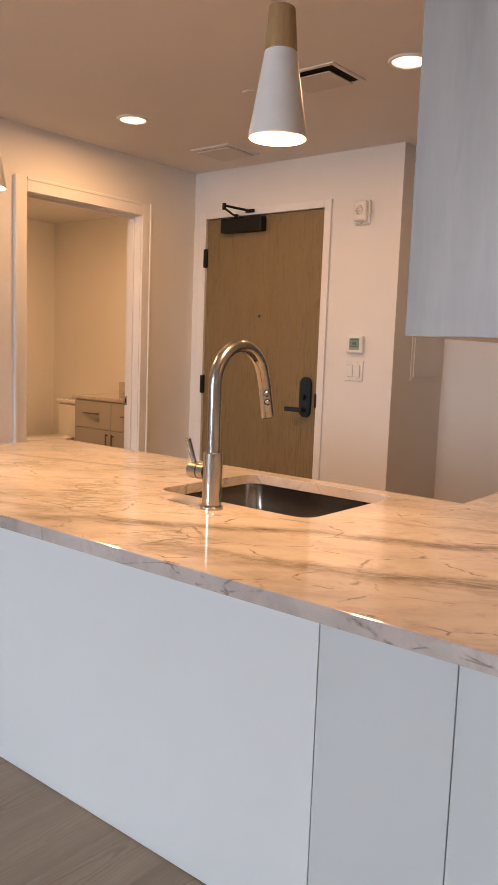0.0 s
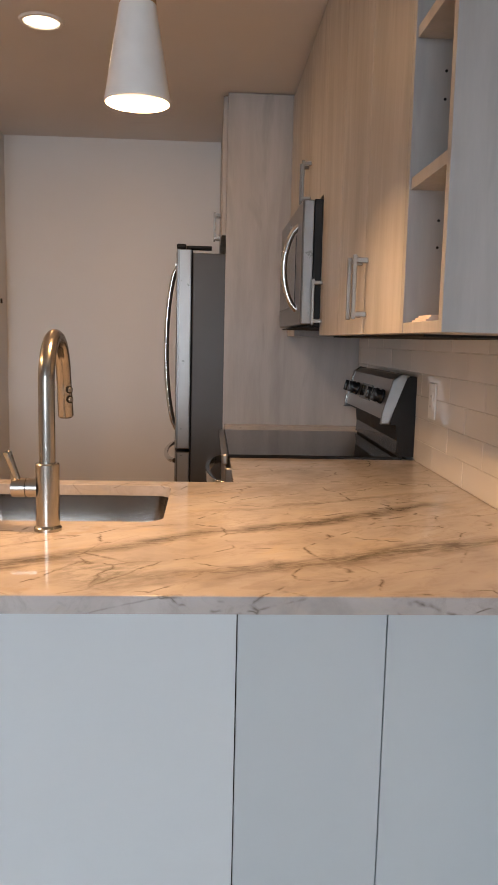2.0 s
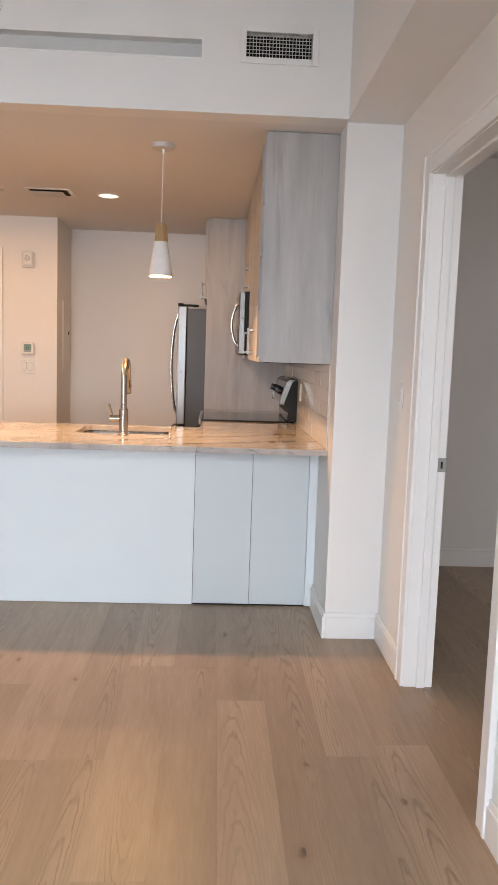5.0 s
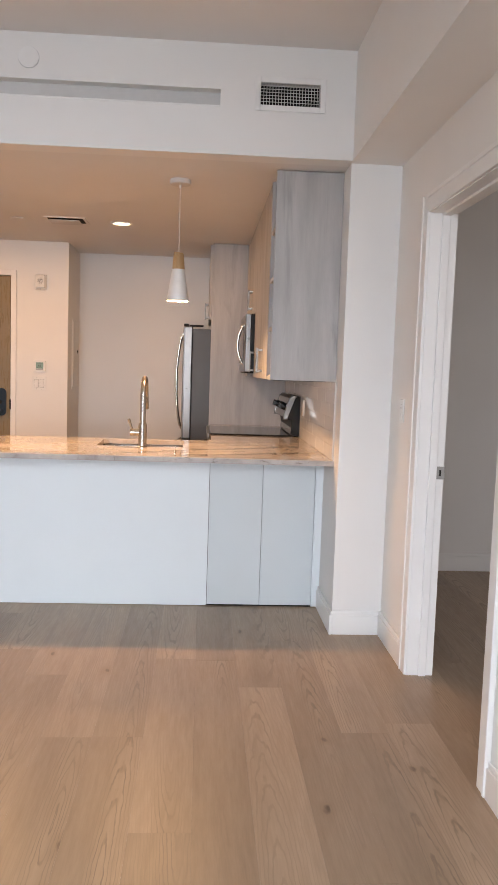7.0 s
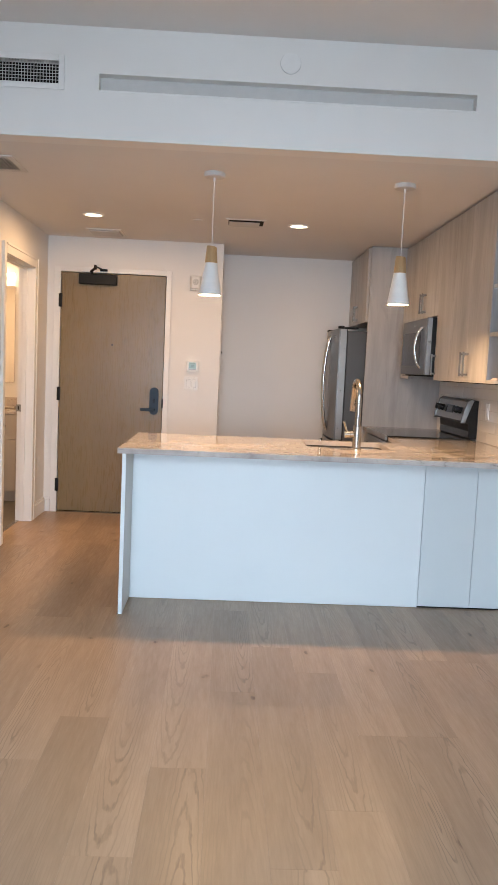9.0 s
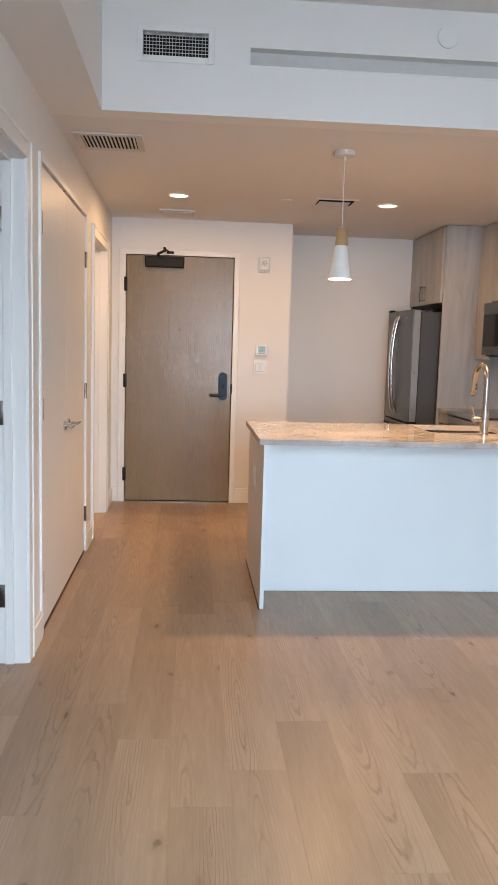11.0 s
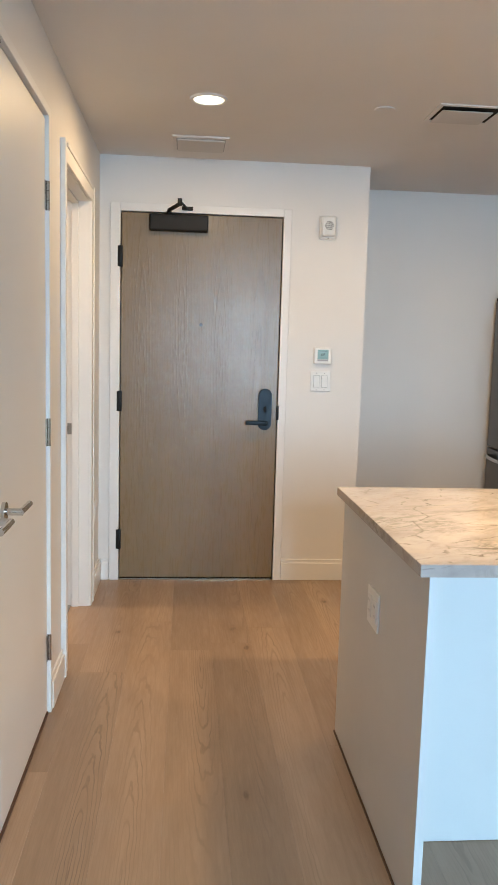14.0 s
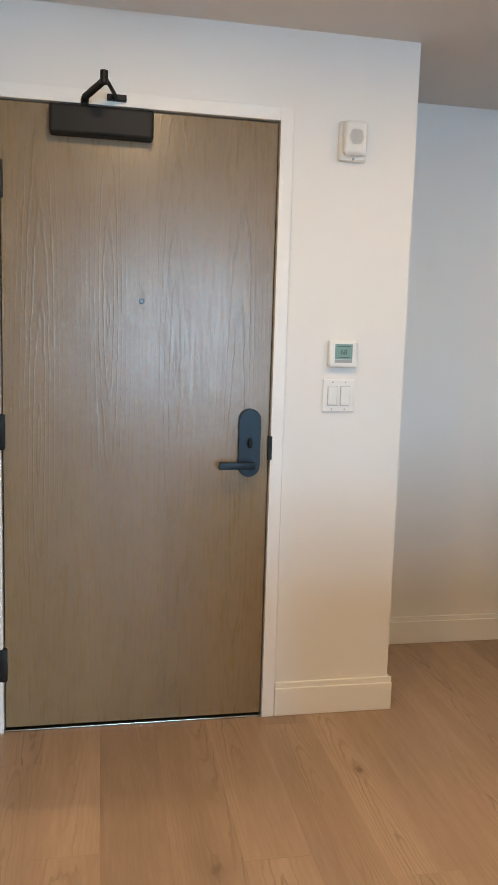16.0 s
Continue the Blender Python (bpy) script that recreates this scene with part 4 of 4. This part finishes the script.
Build().tube([(FX - 0.058, FY, 1.010), (FX - 0.066, FY - 0.003, 1.035), (FX - 0.080, FY - 0.008, 1.078), (FX - 0.081, FY - 0.008, 1.080)], 0.007, 14, radii=[0.0062, 0.0068, 0.0085, 0.0070]).done("lever", "nickel", t)

outlet("peninsula_outlet", -2.668, 1.538, 0.637, -1, 0.062, 0.0575, "white double outlet plate on the peninsula end")

# ---- kitchen: range wall ----
t = thing("base_cabinet", (-0.6, 2.3, 0), "greige wood base cabinet under the marble top", "cabinet", "base cabinets")
bx("body", "cabinet", t, -0.90, XK - 0.001, 2.04, 2.496, 0.10, UNDER - 0.002)
bx("drawer_front", "cabinet", t, -0.920, -0.901, 2.07, 2.494, 0.10, UNDER - 0.006, bevel=0.001)
t = thing("base_cabinet", (-0.6, 3.42, 0), "greige wood drawer cabinet between range and refrigerator", "cabinet", "base cabinets")
bx("body", "cabinet", t, -0.90, XK - 0.001, 3.264, 3.578, 0.10, UNDER - 0.002)
for z0, z1 in ((0.70, 0.882), (0.40, 0.696), (0.10, 0.396)):
    d = bx("drawer_front", "cabinet", t, -0.920, -0.901, 3.267, 3.576, z0, z1, bevel=0.001)
    h = Build().tube([(-0.948, 3.36, (z0 + z1) / 2), (-0.948, 3.48, (z0 + z1) / 2)], 0.005, 10)
    h.box(-0.950, -0.920, 3.368, 3.376, (z0 + z1) / 2 - 0.004, (z0 + z1) / 2 + 0.004).box(-0.950, -0.920, 3.464, 3.472, (z0 + z1) / 2 - 0.004, (z0 + z1) / 2 + 0.004).done("handle", "pull", d)

t = thing("range_cooker", (-0.6, 2.88, 0), "stainless steel electric range with black glass top", "range")
R0, R1 = 2.502, 3.258
bx("body", "grey_side", t, -0.92, -0.30, R0, R1, 0.02, 0.905, bevel=0.003)
bx("cooktop", "glass_black", t, -0.945, -0.335, R0 + 0.002, R1 - 0.002, 0.905, 0.922, bevel=0.004)
bx("front_trim", "steel", t, -0.965, -0.945, R0, R1, 0.885, 0.924, bevel=0.006)
bx("oven_door", "steel", t, -0.955, -0.921, R0 + 0.004, R1 - 0.004, 0.25, 0.875, bevel=0.006)
bx("drawer", "steel", t, -0.95, -0.921, R0 + 0.004, R1 - 0.004, 0.06, 0.24, bevel=0.006)
bow = [(k / 20, R0 + 0.05 + (R1 - R0 - 0.1) * k / 20) for k in range(21)]
outline = [(-0.957 - 0.066 * arch(u, 0.45), y) for u, y in bow] + [(-0.9545 - 0.054 * arch(u, 0.45), y + 0.012 * (0.5 - u) * 2) for u, y in reversed(bow)]
Build().prism(outline, "z", 0.782, 0.818, 0.002).done("oven_handle", "chrome", t)
Build().prism([(x, z) for x, z in [(-0.360, 0.930), (-0.350, 1.050), (-0.300, 1.050), (-0.300, 0.930)]], "y", R0 + 0.006, R1 - 0.006, 0.002).done("backguard_lower", "glass_black", t)
Build().prism([(-0.408, 1.052), (-0.404, 1.075), (-0.372, 1.190), (-0.350, 1.207), (-0.318, 1.205), (-0.318, 1.052)], "y", R0 + 0.02, R1 - 0.02).done("control_panel", "steel", t)
for y0, y1 in ((R0, R0 + 0.020), (R1 - 0.020, R1)):
    Build().prism([(-0.418, 1.035), (-0.412, 1.075), (-0.378, 1.192), (-0.350, 1.212), (-0.322, 1.209), (-0.340, 1.190), (-0.378, 1.070), (-0.386, 1.035)], "y", y0, y1, 0.005).done("end_cap", "dark_steel", t)
Build().prism([(-0.350, 0.922), (-0.362, 1.034), (-0.385, 1.036), (-0.377, 1.071), (-0.339, 1.189), (-0.318, 1.203), (-0.288, 1.203), (-0.288, 0.922)], "y", R0 + 0.001, R1 - 0.001).done("back_shell", "black", t)
for y in (R0 + 0.10, R0 + 0.19, R1 - 0.19, R1 - 0.10):
    c0 = Vector((-0.392, y, 1.125))
    n = Vector((-1, 0, 0.28)).normalized()
    grip = c0 + n * 0.028
    Build().tube([c0, c0 + n * 0.008, c0 + n * 0.012, c0 + n * 0.028], 0.024, 20, radii=[0.027, 0.027, 0.023, 0.021]).box(grip.x - 0.014, grip.x + 0.014, y - 0.007, y + 0.007, grip.z - 0.022, grip.z + 0.022, 0.003, turn=pose(0, 0, 0, 0, 15, 0)).done("knob", "glass_black", t)
Build().box(-0.398, -0.388, 2.79, 2.97, 1.095, 1.155, turn=pose(0, 0, 0, 0, 15, 0)).done("display", "glass_black", t)

# backsplash backing
splash = Build().box(XK - 0.0068, XK, 1.06, 3.579, TOP + 0.0005, 1.336).done("backsplash", "grout")
structure(splash, "glossy off-white subway tile backsplash")

t = thing("fridge_surround", (-0.6, 3.59, 0), "tall greige wood panel beside the refrigerator", "cabinet panel")
bx("panel", "cabinet", t, -0.945, XK - 0.001, 3.580, 3.602, 0.0, LOW - 0.004, bevel=0.001)


def bar_handle(parent, x, y, z0, z1, out=-1):
    """An upright square bar handle on a face that looks along -x."""
    Build().box(x + out * 0.036, x + out * 0.026, y - 0.005, y + 0.005, z0, z1, 0.0012).box(x + out * 0.027, x, y - 0.005, y + 0.005, z0 + 0.006, z0 + 0.018, 0.001).box(x + out * 0.027, x, y - 0.005, y + 0.005, z1 - 0.018, z1 - 0.006, 0.001).done("handle", "pull", parent)


t = thing("fridge_cabinet", (-0.6, 4.05, 1.80), "greige wood wall cabinet above the refrigerator", "cabinet", "wall cabinets")
bx("body", "cabinet", t, -0.945, XK - 0.001, 3.604, YB - 0.002, 1.80, LOW - 0.012)
for y0, y1, hy in ((3.604, 4.056, 4.02), (4.060, 4.512, 4.096)):
    d = bx("door", "cabinet", t, -0.966, -0.946, y0, y1, 1.802, LOW - 0.014, bevel=0.001)
    bar_handle(d, -0.966, hy, 1.83, 1.97)

UF, UB, UE = -0.645, 1.337, 1.09
t = thing("wall_cabinet", (-0.45, 2.0, UB), "tall greige wood wall cabinets with an open shelf niche", "cabinet", "wall cabinets")
bx("end_panel", "cabinet", t, UF, XK - 0.001, UE, UE + 0.020, UB, LOW - 0.004, bevel=0.0012)
bx("divider", "cabinet", t, UF, XK - 0.001, 1.345, 1.365, UB, LOW - 0.006, bevel=0.001)
bx("niche_back", "cabinet", t, XK - 0.020, XK - 0.001, 1.111, 1.344, UB + 0.02, LOW - 0.006)
bx("niche_floor", "cabinet", t, UF + 0.001, XK - 0.001, 1.1105, 1.3445, UB, UB + 0.020, bevel=0.001)
for z in (1.605, 1.875, 2.137):
    bx("shelf", "cabinet", t, UF + 0.004, XK - 0.021, 1.1105, 1.3445, z, z + 0.022, bevel=0.001)
pins = Build()
for base in (1.605, 1.875, 2.137):
    for dz in (-0.105, -0.055):
        for x in (UF + 0.06, -0.35):
            pins.tube([(x, 1.3455, base + dz), (x, 1.3440, base + dz)], 0.0028, 8)
tagged(pins.done("shelf_pin_holes", "dark", t), kind="stuff")
bx("body", "cabinet", t, UF + 0.021, XK - 0.001, 1.366, 2.488, UB, LOW - 0.012)
bx("over_body", "cabinet", t, UF + 0.021, XK - 0.001, 2.489, 3.259, 1.80, LOW - 0.012)
bx("far_body", "cabinet", t, UF + 0.021, XK - 0.001, 3.26, 3.579, UB, LOW - 0.012)
Build().box(UF + 0.03, XK - 0.001, 1.366, 3.579, LOW - 0.012, LOW - 0.002).box(UF + 0.05, XK - 0.002, 1.37, 2.486, UB - 0.006, UB - 0.001).done("scribe_shadow", "dark", t)
for y0, y1, z0, hy in ((1.3655, 1.739, UB, 1.705), (1.742, 2.113, UB, 1.776), (2.116, 2.487, UB, 2.452), (2.490, 2.872, 1.80, 2.838), (2.875, 3.258, 1.80, 2.909), (3.261, 3.578, UB, 3.30)):
    d = bx("door", "cabinet", t, UF, UF + 0.020, y0, y1, z0, LOW - 0.014, bevel=0.001)
    bar_handle(d, UF, hy, z0 + 0.035, z0 + 0.185)
p = thing("leaflet", (-0.60, 1.25, UB + 0.02), "small folded paper leaflets in the shelf niche", "paper")
for k in range(3):
    bx("sheet", "paper", p, -0.638 + k * 0.004, -0.57, 1.205, 1.300 - k * 0.006, UB + 0.0205 + k * 0.004, UB + 0.0238 + k * 0.004)

t = thing("microwave", (-0.5, 2.87, 1.365), "stainless steel over-range microwave with curved handle", "microwave")
bx("case", "black", t, -0.672, -0.30, 2.492, 3.256, 1.367, 1.786, bevel=0.002)
# Lighter near edge of the door, its bright reflection painted in.
bx("door_side", "door_edge", t, -0.706, -0.675, 2.4895, 2.4918, 1.376, 1.780, bevel=0.0008)
bx("door", "dark_steel", t, -0.712, -0.673, 2.492, 3.256, 1.372, 1.784, bevel=0.006)
bx("window", "oven_glass", t, -0.7145, -0.711, 2.66, 3.235, 1.44, 1.690, bevel=0.001)
bx("badge", "chrome", t, -0.7135, -0.711, 2.84, 2.865, 1.735, 1.748)
bx("vent_bottom", "dark", t, -0.70, -0.32, 2.51, 3.24, 1.362, 1.3665)
hz = [1.425 + 0.29 * k / 14 for k in range(15)]
Build().tube([(-0.708 - 0.050 * arch((z - 1.425) / 0.29, 0.6), 2.635, z) for z in hz], 0.011, 12).done("handle", "chrome", t)

# refrigerator
t = thing("refrigerator", (-0.75, 4.06, 0), "stainless steel French-door refrigerator with curved handles", "refrigerator")
F0, F1 = 3.645, 4.470
bx("body", "grey_side", t, -1.100, -0.32, F0 + 0.008, F1 - 0.008, 0.03, 1.722, bevel=0.004)


def bowed(y0, y1, z0, z1, name):
    """A door front, bowed slightly outward across its width."""
    out = [(-1.108, y0), (-1.108, y1)]
    for k in range(13):
        y = y1 - 0.003 - (y1 - y0 - 0.006) * k / 12
        s = (y - (F0 + F1) / 2) / ((F1 - F0) / 2)
        out.append((-1.192 + 0.020 * s * s, y))
    return Build().prism(out, "z", z0, z1, 0.004).done(name, "fridge", t, bent=12)


for y0, y1 in ((F0, 4.056), (4.060, F1)):
    bowed(y0, y1, 0.775, 1.740, "door")
bowed(F0, F1, 0.08, 0.760, "freezer_drawer")
for z0, z1 in ((0.780, 1.735), (0.085, 0.755)):
    # Silver strips on the near side only, painting in the window's reflection there.
    bx("door_side", "door_edge", t, -1.164, -1.110, F0 - 0.0025, F0 + 0.004, z0, z1, bevel=0.0015)
Build().box(-1.107, -1.101, F0 + 0.01, F1 - 0.01, 0.06, 1.735).done("gasket", "dark", t)
for y in (F0 + 0.02, F1 - 0.07):
    bx("hinge_cover", "black", t, -1.13, -1.01, y - 0.01, y + 0.05, 1.7405, 1.756, bevel=0.004)
    bx("hinge_cap", "black", t, -1.178, -1.132, y - 0.012, y + 0.055, 1.7405, 1.764, bevel=0.006)
for y in (4.018, 4.098):
    Build().tube([(-1.187 - 0.058 * arch(k / 20, 0.55), y, 0.83 + 0.86 * k / 20) for k in range(21)], 0.0115, 12).done("handle", "chrome", t)
Build().tube([(-1.180 - 0.060 * arch(k / 20, 0.5), F0 + 0.05 + (F1 - F0 - 0.10) * k / 20, 0.71) for k in range(21)], 0.012, 12).done("drawer_handle", "chrome", t)
bx("badge", "chrome", t, -1.1885, -1.184, 3.78, 3.83, 1.672, 1.680)

# ---- bathroom, seen through its doorway ----
t = thing("vanity", (-4.75, 4.5, 0), "grey bathroom vanity with drawers and a stone top", "vanity")
bx("body", "vanity", t, -5.44, -4.02, 4.27, 4.798, 0.10, 0.835)
bx("plinth", "vanity", t, -5.42, -4.04, 4.32, 4.79, 0.0, 0.10)
bx("top", "stone", t, -5.47, -3.99, 4.245, 4.798, 0.836, 0.866, bevel=0.003)
bx("upstand", "stone", t, -5.47, -3.99, 4.778, 4.798, 0.8665, 0.966, bevel=0.002)
for x0, x1 in ((-5.43, -4.967), (-4.963, -4.497), (-4.493, -4.03)):
    d = bx("drawer", "vanity", t, x0, x1, 4.252, 4.269, 0.60, 0.828, bevel=0.001)
    Build().box((x0 + x1) / 2 - 0.09, (x0 + x1) / 2 + 0.09, 4.222, 4.232, 0.72, 0.73, 0.001).box((x0 + x1) / 2 - 0.08, (x0 + x1) / 2 - 0.07, 4.232, 4.252, 0.72, 0.73).box((x0 + x1) / 2 + 0.07, (x0 + x1) / 2 + 0.08, 4.232, 4.252, 0.72, 0.73).done("handle", "pull", d)
for x0, x1, hx in ((-5.43, -4.967, -5.0), (-4.963, -4.497, -4.93), (-4.493, -4.03, -4.46)):
    d = bx("door", "vanity", t, x0, x1, 4.252, 4.269, 0.105, 0.595, bevel=0.001)
    Build().box(hx - 0.005, hx + 0.005, 4.222, 4.232, 0.42, 0.57, 0.001).box(hx - 0.005, hx + 0.005, 4.232, 4.252, 0.43, 0.44).box(hx - 0.005, hx + 0.005, 4.232, 4.252, 0.55, 0.56).done("handle", "pull", d)
t = thing("toilet", (-5.95, 4.5, 0), "white ceramic toilet with a lidded tank", "toilet")
bx("tank", "ceramic", t, -6.14, -5.76, 4.60, 4.78, 0.40, 0.74, bevel=0.03, seg=3)
bx("tank_lid", "ceramic", t, -6.15, -5.75, 4.59, 4.785, 0.741, 0.775, bevel=0.012, seg=3)
b = Build().lathe(0, 0, [(0.11, 0.0), (0.10, 0.15), (0.17, 0.34), (0.185, 0.39), (0.185, 0.40)], 32)
for v in b.bm.verts:
    v.co = Vector((-5.95 + v.co.x, 4.33 + v.co.y * 1.35, v.co.z))
b.done("bowl", "ceramic", t, bent=50)
b = Build().lathe(0, 0, [(0.185, 0.4005), (0.19, 0.41), (0.188, 0.44), (0.17, 0.445)], 32)
for v in b.bm.verts:
    v.co = Vector((-5.95 + v.co.x, 4.34 + v.co.y * 1.3, v.co.z))
b.done("seat_lid", "ceramic", t)
tagged(Build().box(-5.3, -4.255, 4.785, 4.797, 1.115, 2.07, 0.002).done("mirror", "mirror"), "frameless rectangular mirror above the vanity", "mirror")
t = thing("vanity_light", (-4.6, 4.74, 2.10), "warm lit bar lamp above the bathroom mirror", "wall lamp")
bx("back_plate", "nickel", t, -4.75, -4.45, 4.77, 4.799, 2.11, 2.19, bevel=0.003)
Build().tube([(-4.95, 4.72, 2.15), (-4.25, 4.72, 2.15)], 0.035, 20).done("glass_tube", "bath_glow", t)
bx("arm", "nickel", t, -4.61, -4.59, 4.73, 4.77, 2.14, 2.16)
t = thing("bath_ceiling_lamp", (-5.0, 3.4, 2.41), "round flush bathroom ceiling lamp, lit warm", "ceiling lamp")
Build().lathe(-5.0, 3.4, [(0.13, LOW - 0.03), (0.16, LOW - 0.02), (0.16, LOW)], 40).done("diffuser", "bath_glow", t)
tagged(Build().box(-4.35, -4.20, 4.60, 4.70, 0.867, 0.885, 0.003).tube([(-4.75, 4.70, 0.867), (-4.75, 4.70, 0.98), (-4.75, 4.62, 1.02), (-4.75, 4.56, 1.0)], 0.012, 12).done("basin_tap", "chrome"), "chrome tap standing on the vanity top", "tap")
structure(Build().box(XL - 0.124, XL - 0.09, 2.58, 3.405, -0.003, 0.006, 0.002).done("threshold_bath", "nickel"), "thin metal strip between oak and tile")

# ---- pieces: tiles and planks ----
def tiles():
    w_, h_, g = 0.305, 0.0745, 0.0015
    made = {}
    z, row = TOP + 0.002, 0
    while z < 1.33:
        y = 1.062 - (w_ / 2 if row % 2 else 0)
        top = min(z + h_, 1.335)
        while y < 3.576:
            a, b = max(y, 1.062), min(y + w_, 3.577)
            if b - a > 0.01:
                key = (round(b - a, 3), round(top - z, 3))
                if key not in made:
                    bld = Build().box(-0.007, 0, -key[0] / 2, key[0] / 2, -key[1] / 2, key[1] / 2, 0.0012, 1)
                    data = bpy.data.meshes.new("tile")
                    bld.bm.to_mesh(data)
                    bld.bm.free()
                    data.materials.append(M["tile"])
                    made[key] = data
                ob = new("tile", made[key])
                ob.parent = splash
                ob.location = Vector((XK - 0.0018, (a + b) / 2, (z + top) / 2)) - splash.location
                ob.rotation_euler = (0, radians(random.uniform(-0.25, 0.25)), radians(random.uniform(-0.25, 0.25)))
            y += w_ + g
        z += h_ + g
        row += 1


tiles()


def planks():
    ground = bpy.data.objects["floor"]
    width, gap, made = 0.190, 0.0001, {}
    x, row = XL - 0.12, 0
    while x < 3.2:
        y = YS - random.uniform(0.1, 1.6)
        while y < YB + 0.1:
            length = random.choice((1.1, 1.4, 1.7, 1.9, 1.9, 2.1))
            a, b = max(y, YS), min(y + length, YN + 0.06 if x > 0.11 else YB + 0.1)
            if b - a > 0.05:
                size = round(b - a, 2)
                if size not in made:
                    bld = Build().box(-width / 2 + gap, width / 2 - gap, -(b - a) / 2 + gap, (b - a) / 2 - gap, -0.013, 0, 0.0003, 1)
                    data = bpy.data.meshes.new("plank")
                    bld.bm.to_mesh(data)
                    bld.bm.free()
                    data.materials.append(M["floor"])
                    made[size] = data
                ob = new("plank", made[size])
                ob.parent = ground
                ob.location = Vector((x + width / 2, (a + b) / 2, random.uniform(-0.0002, 0.0))) - ground.location
            y += length
        x += width
        row += 1


planks()
